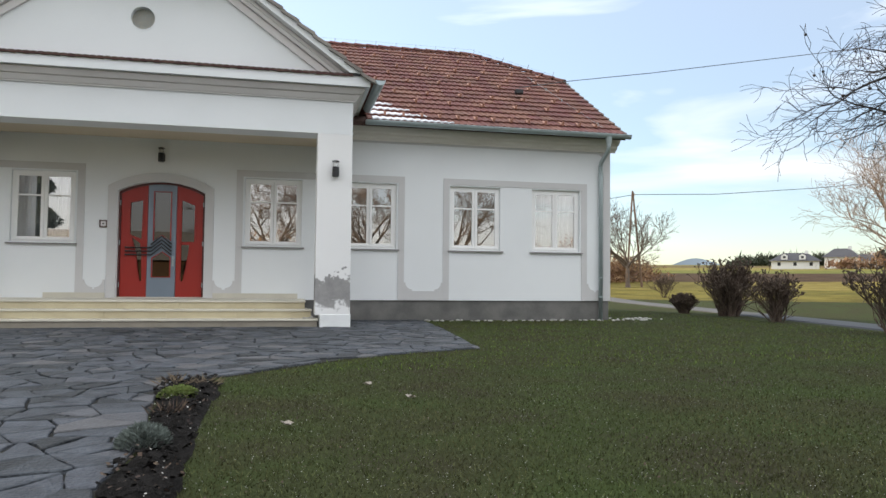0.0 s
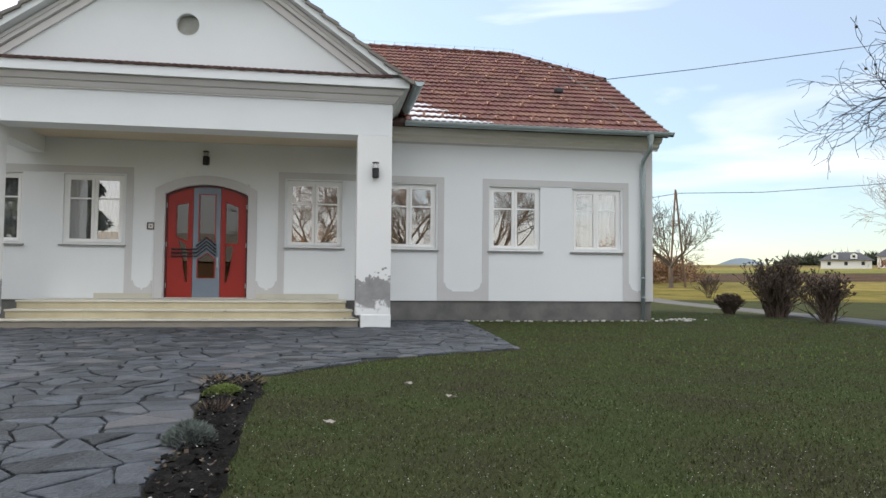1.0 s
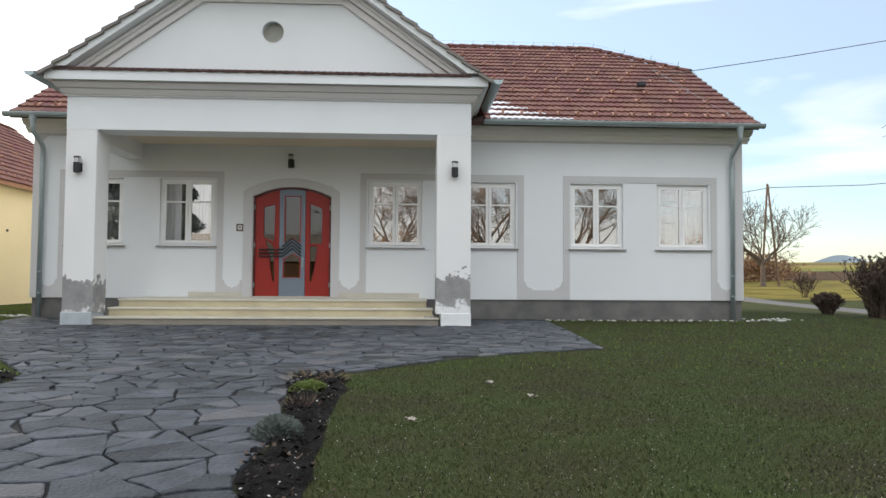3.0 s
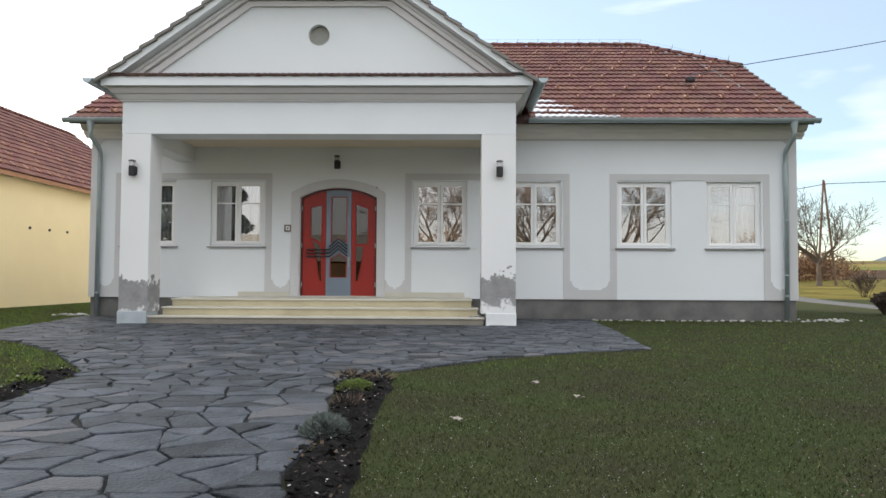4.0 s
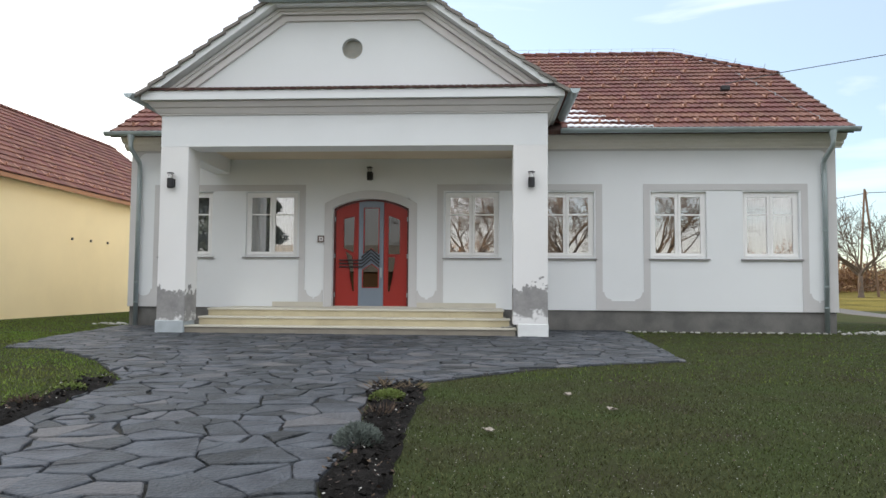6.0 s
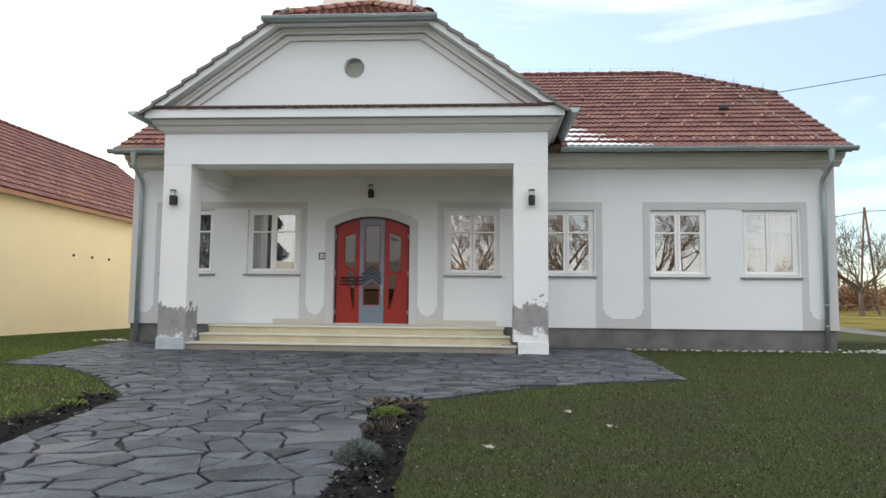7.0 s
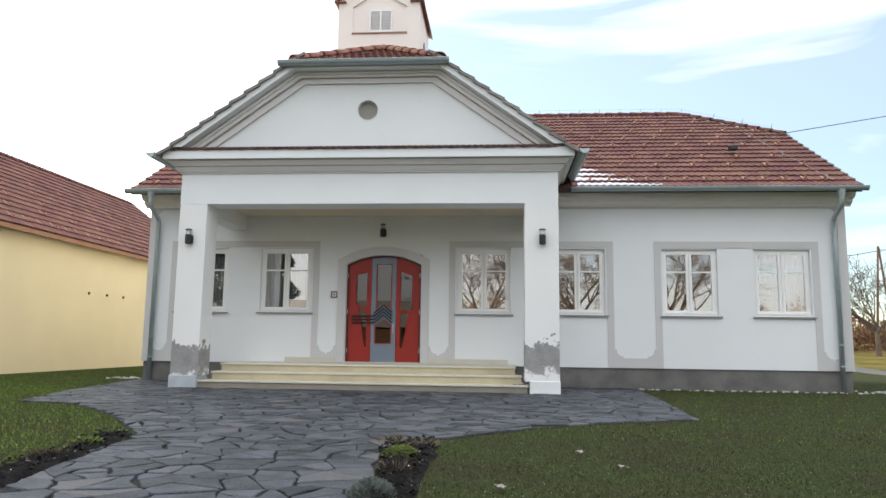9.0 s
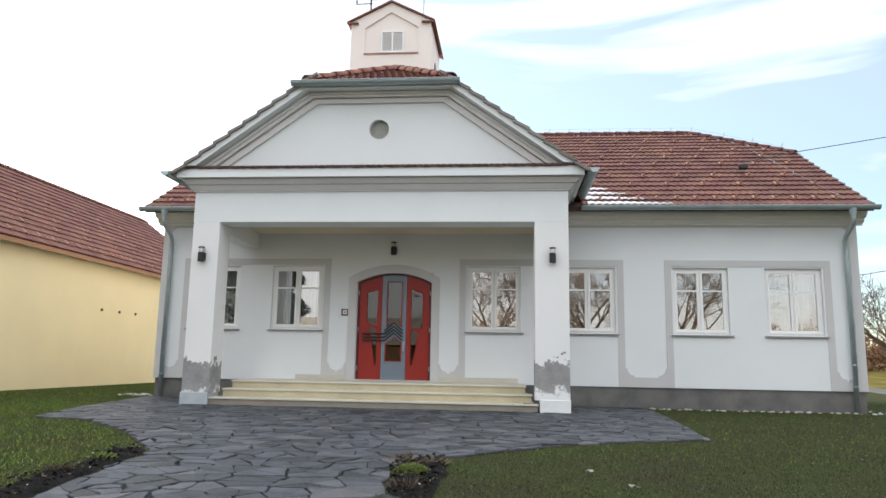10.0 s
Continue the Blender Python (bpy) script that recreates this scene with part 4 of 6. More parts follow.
# verge, hip and porch tiles
pc = math.cos(math.atan(PS))
for side in (1, -1):
    places = []
    if side > 0:
        fm = slope_frame((CX + PE, 0, PEZ), (0, 1, 0), (-pc, 0, PS * pc))
    else:
        fm = slope_frame((CX - PE, 0, PEZ), (0, -1, 0), (pc, 0, PS * pc))
    for r in range(int(PE / pc / TE) + 1):
        z = PEZ + (r + 0.5) * TE * pc * PS
        y0 = PFY if z < PHZ else PFY + (z - PHZ) / (PRZ - PHZ) * (PHY - PFY)
        y1 = EY + (z - EZ) / MS
        y = y0
        while y < y1:
            places.append(fm @ Matrix.Translation((y if side > 0 else -y - TW, r * TE, 0)))
            y += TW
    joined_tiles("tile_field", places, porch_roof, M_TILE_J)
    # the row along the front edge shows as weathered steps
    for r in range(int((PHZ - PEZ) / (PS * pc) / TE) + 1):
        v = r * TE
        dx = PE - v * pc
        z = PEZ + v * pc * PS
        bm = bmesh.new()
        pts = [(dx + 0.02, z + 0.075), (dx - TE * pc - 0.02, z + TE * pc * PS + 0.045), (dx - TE * pc - 0.02, z + TE * pc * PS - 0.012), (dx + 0.02, z + 0.005)]
        add_prism(bm, [(CX + side * a, b) for a, b in pts], "y", PFY - 0.05, PFY + 0.03)
        part("verge_tile", bm, M_TILE_DK, porch_roof, "weathered dark verge tile")
hip_m = slope_frame((0, PFY, PHZ), (1, 0, 0), (0, PHY - PFY, PRZ - PHZ))
hl = math.hypot(PHY - PFY, PRZ - PHZ)
places = []
for r in range(int(hl / TE) + 1):
    hw = HDX * (1 - (r + 0.4) * TE / hl)
    c = -hw
    while c < hw - 0.1:
        places.append(hip_m @ Matrix.Translation((CX + c, r * TE, 0)))
        c += TW
joined_tiles("tile_field", places, porch_roof, M_TILE_J)


def cap_mesh(length, r0, r1, mat):
    verts, faces = [], []
    for y, r in ((0, r0), (length, r1)):
        for i in range(9):
            a = math.pi * i / 8
            verts.append((r * math.cos(a), y, r * math.sin(a) * 0.8))
        for i in range(9):
            a = math.pi * i / 8
            verts.append(((r - 0.018) * math.cos(a), y, (r - 0.018) * math.sin(a) * 0.8))
    for i in range(8):
        faces += [(i, i + 1, 19 + i, 18 + i), (9 + i, 27 + i, 28 + i, 10 + i), (i, 9 + i, 10 + i, i + 1), (18 + i, 19 + i, 28 + i, 27 + i)]
    return mesh_from("ridge_tile", verts, faces, mat, True)


CAP = cap_mesh(0.42, 0.150, 0.105, M_TILE_OR)
SMALL_CAP = cap_mesh(0.40, 0.118, 0.070, M_TILE)


def cap_run(a, b, parent, cap=CAP):
    a, b = Vector(a), Vector(b)
    d = (b - a)
    n = max(1, int(round(d.length / 0.36)))
    y = d.normalized()
    x = y.cross(Vector((0, 0, 1))).normalized()
    m = Matrix((x, y, x.cross(y))).transposed().to_4x4()
    for i in range(n):
        ob = put("ridge_tile", cap, parent)
        p = m.copy()
        p.translation = a + d * (i / n)
        ob.matrix_basis = p @ pose(0, 0, 0, 2.0, random.uniform(-2, 2), random.uniform(-1, 1))


L = 0.03
cap_run((RX0, RY, RZ + L), (RX1, RY, RZ + L), main_roof, SMALL_CAP)
cap_run((VX1, HIPY, HIPZ + L), (RX1, RY, RZ + L), main_roof, SMALL_CAP)
cap_run((VX0, HIPY, HIPZ + L), (RX0, RY, RZ + L), main_roof, SMALL_CAP)
cap_run((CX + HDX, PFY, PHZ + L), (CX, PHY, PRZ + L), porch_roof)
cap_run((CX - HDX, PFY, PHZ + L), (CX, PHY, PRZ + L), porch_roof)
cap_run((CX, PHY, PRZ + L), (CX, VY1, PRZ + L), porch_roof)
for side_x in (VX1, VX0):
    k = int((HIPY - EY) / ca / TE)
    for r in range(k + 1):
        y, z = EY + r * TE * ca, EZ + r * TE * ca * MS
        s = 1 if side_x > 0 else -1
        bm = bmesh.new()
        add_prism(bm, [(y - 0.02, z + 0.07), (y + TE * ca + 0.02, z + TE * ca * MS + 0.045), (y + TE * ca + 0.02, z + TE * ca * MS - 0.06), (y - 0.02, z - 0.06)], "x", side_x - 0.012, side_x + 0.028)
        part("verge_tile", bm, M_TILE_DK, main_roof)


# ---- gutters and downpipes ----
def gutter_profile(c, z, r=0.085):
    out = [(c + r * math.cos(radians(a)), z + r * math.sin(radians(a))) for a in range(180, 361, 18)]
    inn = [(c + (r - 0.008) * math.cos(radians(a)), z + 0.002 + (r - 0.008) * math.sin(radians(a))) for a in range(360, 179, -18)]
    return out + inn


def gutter(axis, c, z, a, b, label="weathered zinc gutter"):
    g = part("gutter", prism(gutter_profile(c, z), axis, a, b), M_ZINC, house, label)
    # rolled front lip, end caps and joints
    d = {"x": lambda s, o: (s, c + o, z), "y": lambda s, o: (c + o, s, z)}[axis]
    for o in (-0.085, 0.085):
        put("lip", bm_mesh("lip", tube([d(a, o), d(b, o)], 0.011, 6), M_ZINC), g)
    for s in (a, b):
        put("end_cap", bm_mesh("end_cap", prism([(c + 0.086 * math.cos(radians(q)), z + 0.086 * math.sin(radians(q))) for q in range(180, 361, 18)], axis, s - 0.004, s + 0.004), M_ZINC), g)
    n = max(1, int(abs(b - a) / 1.55))
    for i in range(1, n):
        s = a + (b - a) * i / n
        put("joint_strap", bm_mesh("joint_strap", prism([(c + 0.091 * math.cos(radians(q)), z + 0.091 * math.sin(radians(q))) for q in range(180, 361, 18)] + [(c + 0.084 * math.cos(radians(q)), z + 0.084 * math.sin(radians(q))) for q in range(360, 179, -18)], axis, s - 0.012, s + 0.012), M_ZINC), g)
    return g


gutter("x", 14.86, 4.30, 1.56, VX1 + 0.09)
gutter("x", 14.86, 4.30, VX0 - 0.09, -6.75)
gutter("y", CX + PE + 0.06, 4.55, 12.66, 14.86)
gutter("y", CX - PE - 0.06, 4.55, 12.66, 14.86)
gutter("x", 12.72, PHZ - 0.025, CX - HDX - 0.26, CX + HDX + 0.17)
part("half_hip_gutter", box(VX1, VX1 + 0.12, HIPY - 0.05, 2 * RY - HIPY + 0.05, HIPZ - 0.06, HIPZ + 0.01), M_ZINC, house)


def downpipe(x, label):
    yg, yw = 14.86, FY - 0.085
    s = 1 if x > 0 else -1
    pts = [(x - 0.20 * s, yg, 4.24), (x - 0.20 * s, yg, 4.00), (x - 0.195 * s, yg + 0.04, 3.93), (x - 0.15 * s, yw - 0.06, 3.73), (x - 0.14 * s, yw, 3.66), (x - 0.14 * s, yw, 3.40), (x - 0.14 * s, yw, 0.02)]
    pipe = part("downpipe", tube(pts, 0.05, 12), M_ZINC, house, label, True)
    put("funnel", bm_mesh("funnel", tube([(x - 0.20 * s, yg, 4.08), (x - 0.20 * s, yg, 4.24)], [0.055, 0.085], 12), M_ZINC), pipe)
    for z in (3.40, 2.2, 1.0, 0.55):
        put("pipe_clamp", bm_mesh("pipe_clamp", tube([(x - 0.14 * s, yw, z - 0.014), (x - 0.14 * s, yw, z + 0.014)], 0.058, 12), M_ZINC), pipe)
        put("clamp_stay", bm_mesh("clamp_stay", tube([(x - 0.14 * s, yw, z), (x - 0.14 * s, FY + 0.01, z)], 0.01, 6), M_ZINC), pipe)


downpipe(7.36, "grey zinc downpipe with swan neck")
downpipe(-8.06, "grey zinc downpipe with swan neck")



# ---- turret on the porch ridge ----
turret = thing("roof_turret", "small pale rendered roof turret with louvred shutters and red-brown gable roof", "turret")
M_TURRET = material("pale_turret_render", (0.88, 0.81, 0.77), 0.9, 0.04, 1.2, 90, 0.1)
M_PINK = material("pinkish_flashing", (0.45, 0.27, 0.22), 0.8, 0.15, 3, 60, 0.1)
M_TROOF = material("red_brown_sheet_roof", (0.23, 0.10, 0.075), 0.6, 0.15, 3, 40, 0.05)
M_SLAT = material("grey_louvre_paint", (0.86, 0.87, 0.88), 0.6, 0.05, 5, 60, 0.05)
TX0, TX1, TY0, TY1 = -3.765, -1.850, 15.2, 17.2
TC = (TX0 + TX1) / 2
TZ, TA = 8.90, 9.37
PANEL = [(-3.43, 8.10), (-2.15, 8.10), (-2.15, 8.74), (TC, 9.14), (-3.43, 8.74)]
bm = bmesh.new()
outline = [(TX0, 6.6), (TX1, 6.6), (TX1, TZ), (TC, TA), (TX0, TZ)]
add_prism(bm, outline, "y", TY0 + 0.04, TY1)
part("turret_wall", bm, M_TURRET, turret)
bm = bmesh.new()
face = [(TX0, 6.6), (TX1, 6.6), (TX1, TZ), (TC, TA), (TX0, TZ), (TX0, 6.6)]
hole = [PANEL[0], PANEL[1], PANEL[2], PANEL[3], PANEL[4], PANEL[0]]
part("turret_front", ring_strip(face, hole, TY0, TY0 + 0.0395), M_TURRET, turret, "front with a sunk gable-shaped panel")
part("panel_ledge", box(-3.44, -2.14, TY0 - 0.03, TY0 + 0.035, 8.075, 8.10), M_PINK, turret)
part("base_flashing", box(-3.44, -2.14, TY0 - 0.012, TY0 - 0.001, 7.66, 7.74), M_PINK, turret)
shutter = part("shutter", box(-3.035, -2.495, TY0 + 0.0, TY0 + 0.038, 8.115, 8.16), M_SLAT, turret, "grey louvred shutter")
for a, b in ((-3.035, -3.0), (-2.785, -2.745), (-2.53, -2.495)):
    put("stile", bm_mesh("stile", box(a, b, TY0 + 0.0, TY0 + 0.038, 8.161, 8.62), M_SLAT), shutter)
put("top_rail", bm_mesh("top_rail", box(-3.035, -2.495, TY0 + 0.0, TY0 + 0.038, 8.621, 8.655), M_SLAT), shutter)
for a, b in ((-3.0, -2.785), (-2.745, -2.53)):
    for i in range(11):
        z = 8.165 + i * 0.0415
        put("slat", bm_mesh("slat", prism([(TY0 + 0.004, z), (TY0 + 0.036, z + 0.03), (TY0 + 0.036, z + 0.037), (TY0 + 0.004, z + 0.007)], "x", a + 0.001, b - 0.001), M_SLAT), shutter)
for s in (-1, 1):
    e = (TX1 if s > 0 else TX0) + 0.10 * s
    slope = (TA - TZ) / (TX1 - TC)
    ez = TZ - 0.10 * slope
    bm = bmesh.new()
    add_prism(bm, [(e, ez + 0.01), (TC, TA + 0.012), (TC, TA + 0.052), (e, ez + 0.045)], "y", TY0 - 0.06, TY1 + 0.14)
    part("turret_roof", bm, M_TROOF, turret, "red-brown sheet roof")
    part("turret_eave", box(min(e, e - 0.32 * s), max(e, e - 0.28 * s), TY0 - 0.075, TY0 - 0.003, ez - 0.012, ez + 0.014), M_TROOF, turret)
# flat dark disc puts on the darkness inside an oval hole
ring_o = [(16.2 + 0.17 * math.cos(a), 8.02 + 0.24 * math.sin(a)) for a in (2 * math.pi * i / 24 for i in range(24))]
part("oval_hole_disc", prism(ring_o, "x", TX1 - 0.01, TX1 + 0.012), M_DARK, turret)
antenna = thing("roof_antenna", "dark metal aerial with arm and dish behind the turret roof", "antenna")
part("mast", tube([(-3.455, 15.9, 9.05), (-3.455, 15.9, 10.6)], 0.022, 8), M_DARK, antenna)
part("arm", tube([(-3.82, 15.9, 9.745), (-3.42, 15.9, 9.745)], 0.014, 6), M_DARK, antenna)
part("arm_end", tube([(-3.82, 15.9, 9.735), (-3.82, 15.9, 9.85)], 0.02, 6), M_DARK, antenna)
bm = bmesh.new()
bmesh.ops.create_uvsphere(bm, u_segments=16, v_segments=8, radius=0.24)
bmesh.ops.scale(bm, vec=(1, 0.3, 0.5), verts=bm.verts)
bmesh.ops.translate(bm, vec=(-3.36, 15.85, 9.93), verts=bm.verts)
part("dish", bm, M_ZINC, antenna, "", True)
rod = thing("lightning_rod", "thin metal lightning rod on the turret roof", "lightning rod")
part("rod", tube([(-2.125, 15.9, 9.0), (-2.125, 15.9, 10.6)], 0.017, 6), M_ZINC, rod)

# ---- roof fittings, snow, cables ----


def snow_guard_mesh():
    bm = bmesh.new()
    add_box(bm, -0.024, 0.024, -0.19, 0.06, 0.060, 0.074)
    add_prism(bm, [(-0.19, 0.06), (-0.12, 0.06), (-0.17, 0.155), (-0.19, 0.155)], "x", -0.024, 0.024)
    return bm_mesh("snow_guard", bm, M_GUARD)


GUARD = snow_guard_mesh()
for r, step, off in ((1, 0.415, 0.0), (4, 0.82, 0.15), (6, 0.82, 0.55), (9, 0.82, 0.2), (11, 0.82, 0.6), (13, 0.82, 0.1), (16, 0.82, 0.4)):
    x = VX0 + 0.4 + off
    while x < VX1 - 0.3:
        y = EY + (r + 0.4) * TE * ca
        inside = (x < VX1 - max(0, y - HIPY) - 0.3) and (x > VX0 + max(0, y - HIPY) + 0.3)
        if inside and not (abs(x - CX) < PE + 0.2 and porch_z(x) > main_z(y) + 0.05):
            ob = put("snow_guard", GUARD, main_roof, "small orange snow guard hook")
            ob.matrix_basis = main_m @ Matrix.Translation((x, (r + 0.4) * TE, 0.0))
        x += step


def tile_height(u):
    """The height of a tile's rolled face at a place along the row."""
    count = int(round((VX1 - VX0) / TW))
    w = (VX1 - VX0) / count
    s = ((u - VX0) % w) / w * 2 % 1
    return 0.023 + 0.009 * math.cos((s - 0.5) * 6.283)


def snow_patch():
    """Thin snow on the lowest tile rows beside the porch roof: one ragged strip a row, tapering off."""
    rng = random.Random(5)
    bm = bmesh.new()
    for r, x_end in ((0, 3.5), (1, 2.95), (2, 2.6), (3, 2.25), (4, 1.9)):
        x0 = 1.70 - r * 0.06
        n = int((x_end - x0) / 0.03)
        rows_v = []
        for i in range(n + 1):
            u = x0 + (x_end - x0) * i / n
            fade = min(1.0, (1 - i / n) * 1.7)
            wave = noise.noise(Vector((u * 3.1, r * 4.0, 0)))
            depth = TE * (0.12 + 0.80 * fade) * (0.85 + 0.45 * wave) * (0.3 if fade < 0.6 and rng.random() < 0.25 else 1.0)
            z = tile_height(u)
            lo = r * TE - 0.018 + 0.012 * abs(wave)
            hi = lo + max(0.02, depth)
            face = lambda v: z + 0.050 - (v - r * TE) * 0.105
            rows_v.append([bm.verts.new(main_m @ Vector(p)) for p in ((u, lo, face(lo) - 0.01), (u, lo + 0.004, face(lo) + 0.016), (u, (lo + hi) / 2, face((lo + hi) / 2) + 0.022), (u, hi, face(hi) - 0.004))])
        for a, b in zip(rows_v, rows_v[1:]):
            for k in range(3):
                bm.faces.new((a[k], b[k], b[k + 1], a[k + 1]))
    return bm


tagged(new("snow", bm_mesh("snow", snow_patch(), M_SNOW)), "thin melting snow on the lowest roof tiles", "snow", kind="stuff")

wire = thing("lightning_wire", "thin metal wire on small knobs down the roof verge", "wire")
wa, wb = Vector((6.55, HIPY + 0.1, HIPZ + 0.14)), Vector((7.12, EY + 0.15, EZ + 0.2))
part("conductor", tube([wa, wb], 0.003, 5), M_ZINC, wire)
for i in range(5):
    p = wa.lerp(wb, 0.06 + 0.22 * i)
    part("knob", tube([p - Vector((0, 0, 0.08)), p + Vector((0, 0, 0.03))], [0.010, 0.016], 8), M_ZINC, wire)
ridge_wire = thing("ridge_wire", "thin metal wire held above the ridge tiles", "wire")
part("conductor", tube([(RX0, RY, RZ + 0.21), (RX1, RY, RZ + 0.21), (VX1 - 0.3, HIPY + 0.2, HIPZ + 0.30)], 0.003, 5), M_ZINC, ridge_wire)
for i in range(9):
    x = 0.6 + i * 0.61
    part("wire_holder", tube([(x, RY, RZ + 0.08), (x + 0.03, RY, RZ + 0.22)], 0.01, 5), M_ZINC, ridge_wire)
for s in (0.35, 0.62, 0.88):
    p = Vector((RX1, RY, RZ)).lerp(Vector((VX1, HIPY, HIPZ)), s)
    part("wire_holder", tube([p + Vector((0, 0, 0.06)), p + Vector((0.04, -0.03, 0.24))], 0.010, 5), M_ZINC, ridge_wire)
cable = thing("power_cable", "dark overhead cable running from a roof bracket", "cable")
part("line", tube([(5.68, 16.95, 5.86), (6.6, 17.7, 6.2), (7.58, 18.5, 6.58), (10.25, 18.5, 7.02), (16.0, 18.4, 8.05), (26, 18.2, 10.0)], 0.010, 6), M_DARK, cable)
part("bracket", box(5.58, 5.78, 16.86, 17.02, 5.68, 5.80, 0.02), M_DARK, cable, "small metal roof bracket")

# ---- wall lamps and bell ----


def make_lamp():
    lamp = thing("wall_lamp", "dark metal cylinder wall lamp with clear glass top", "lamp", group="porch wall lamps")
    part("back_plate", box(-0.005, 0.065, -0.02, -0.001, -0.13, 0.03, 0.006), M_DARK, lamp)
    part("bracket", tube([(0.03, -0.02, -0.06), (0.0, -0.075, -0.06)], 0.03, 8), M_DARK, lamp)
    part("body", tube([(0, -0.085, -0.15), (0, -0.085, -0.14), (0, -0.085, 0.03), (0, -0.085, 0.036)], [0.05, 0.062, 0.062, 0.05], 16), M_DARK, lamp)
    part("glass", tube([(0, -0.085, 0.036), (0, -0.085, 0.125)], 0.050, 16), M_LAMPGLASS, lamp, "clear glass cylinder")
    part("bulb", tube([(0, -0.085, 0.036), (0, -0.085, 0.08), (0, -0.085, 0.11)], [0.018, 0.026, 0.008], 10), M_WHITE, lamp)
    part("cap", tube([(0, -0.085, 0.125), (0, -0.085, 0.14), (0, -0.085, 0.152)], [0.066, 0.066, 0.035], 16), M_DARK, lamp)
    return lamp


lamp = make_lamp()
lamp.matrix_basis = pose(-6.10, PY, 2.955)
copy_thing(lamp, pose(0.825, PY, 2.955))
copy_thing(lamp, pose(-2.625, FY, 3.46))
bell = thing("door_bell", "square brown door bell plate with pale centre", "door bell")
part("bell_frame", ring_strip([(-3.79, 1.92), (-3.64, 1.92), (-3.64, 2.07), (-3.79, 2.07), (-3.79, 1.92)], [(-3.765, 1.945), (-3.665, 1.945), (-3.665, 2.045), (-3.765, 2.045), (-3.765, 1.945)], FY - 0.03, FY + 0.001), material("brown_bell_frame", (0.10, 0.06, 0.05), 0.5), bell)
part("bell_plate", box(-3.765, -3.665, FY - 0.02, FY + 0.001, 1.945, 2.045), M_CORNICE, bell)
part("button", tube([(-3.715, FY - 0.028, 1.995), (-3.715, FY - 0.018, 1.995)], 0.016, 10), M_DARK, bell)

# ---- neighbouring yellow house ----
barn = thing("yellow_house", "long pale yellow rendered house with red tiled roof", "house")
BX, BZ, BS, BW = -12.8, 3.97, 0.745, 4.0
BY0, BY1 = 7.0, 30.2
part("long_wall", box(BX - 0.35, BX, BY0, BY1, 0.0, BZ), M_YELLOW, barn, "plain pale yellow wall")
part("far_wall", box(BX - 2 * BW, BX - 2 * BW + 0.35, BY0, BY1, 0.0, BZ), M_YELLOW, barn)
for y in (BY0, BY1 - 0.35):
    part("gable_end", prism([(BX - 0.351, 0.0), (BX - 0.351, BZ), (BX - BW, BZ + BS * BW - 0.2), (BX - 2 * BW + 0.351, BZ), (BX - 2 * BW + 0.351, 0.0)], "y", y, y + 0.35), M_YELLOW, barn)
ov = 0.30
bz0 = BZ - BS * ov + 0.10
for s in (1, -1):
    x0 = BX - BW + s * (BW + ov)
    bm = bmesh.new()
    add_prism(bm, [(x0, bz0), (BX - BW, BZ + BS * BW + 0.10), (BX - BW, BZ + BS * BW), (x0, bz0 - 0.10)], "y", BY0 - 0.2, BY1 + 0.2)
    deck = part("roof", bm, M_DECK if s > 0 else M_TILE_J, barn)
    if s > 0:
        yellow_roof = deck
bc = math.cos(math.atan(BS))
fm = slope_frame((BX + ov, 0, bz0), (0, 1, 0), (-bc, 0, BS * bc))
barn_far, barn_near = [], []
for r in range(int((BW + ov) / bc / TE) + 1):
    y = BY0 - 0.2
    while y < BY1 + 0.1:
        m = fm @ Matrix.Translation((y, r * TE, 0)) @ pose(0, 0, 0, random.uniform(-0.4, 0.4), random.uniform(-0.6, 0.6), 0)
        (barn_near if r < 7 and 15.0 < y < 27.5 and len(barn_near) < 280 else barn_far).append(m)
        y += TW
joined_tiles("tile_field", barn_far, yellow_roof, M_TILE_J)
cap_run((BX - BW, BY0 - 0.2, BZ + BS * BW + 0.12), (BX - BW, BY1 + 0.2, BZ + BS * BW + 0.12), yellow_roof, SMALL_CAP)
for r, step, off in ((1, 0.6, 0.0), (3, 1.5, 0.6), (5, 1.5, 1.3), (7, 1.5, 0.2), (9, 1.5, 0.9)):
    y = 14 + off
    while y < BY1 - 0.3:
        ob = put("snow_guard", GUARD, yellow_roof)
        ob.matrix_basis = fm @ Matrix.Translation((y, (r + 0.4) * TE, 0))
        y += step
part("eave_board", box(BX + ov - 0.03, BX + ov + 0.005, BY0 - 0.15, BY1 + 0.15, bz0 - 0.12, bz0 + 0.005), material("orange_brown_gutter", (0.36, 0.17, 0.08), 0.5, 0.1, 2, 30, 0.05), barn, "orange-brown eaves gutter")
for y in (20.85, 21.87, 22.88):
    part("wall_vent", tube([(BX - 0.02, y, 2.355), (BX + 0.03, y, 2.355)], 0.045, 10), M_DARK, barn)

# ---- trees and shrubs ----


TIPS = []
TWIG = [0.006]            # the thinnest twig of the tree in hand
BEND = [0.16]             # how much its limbs wander


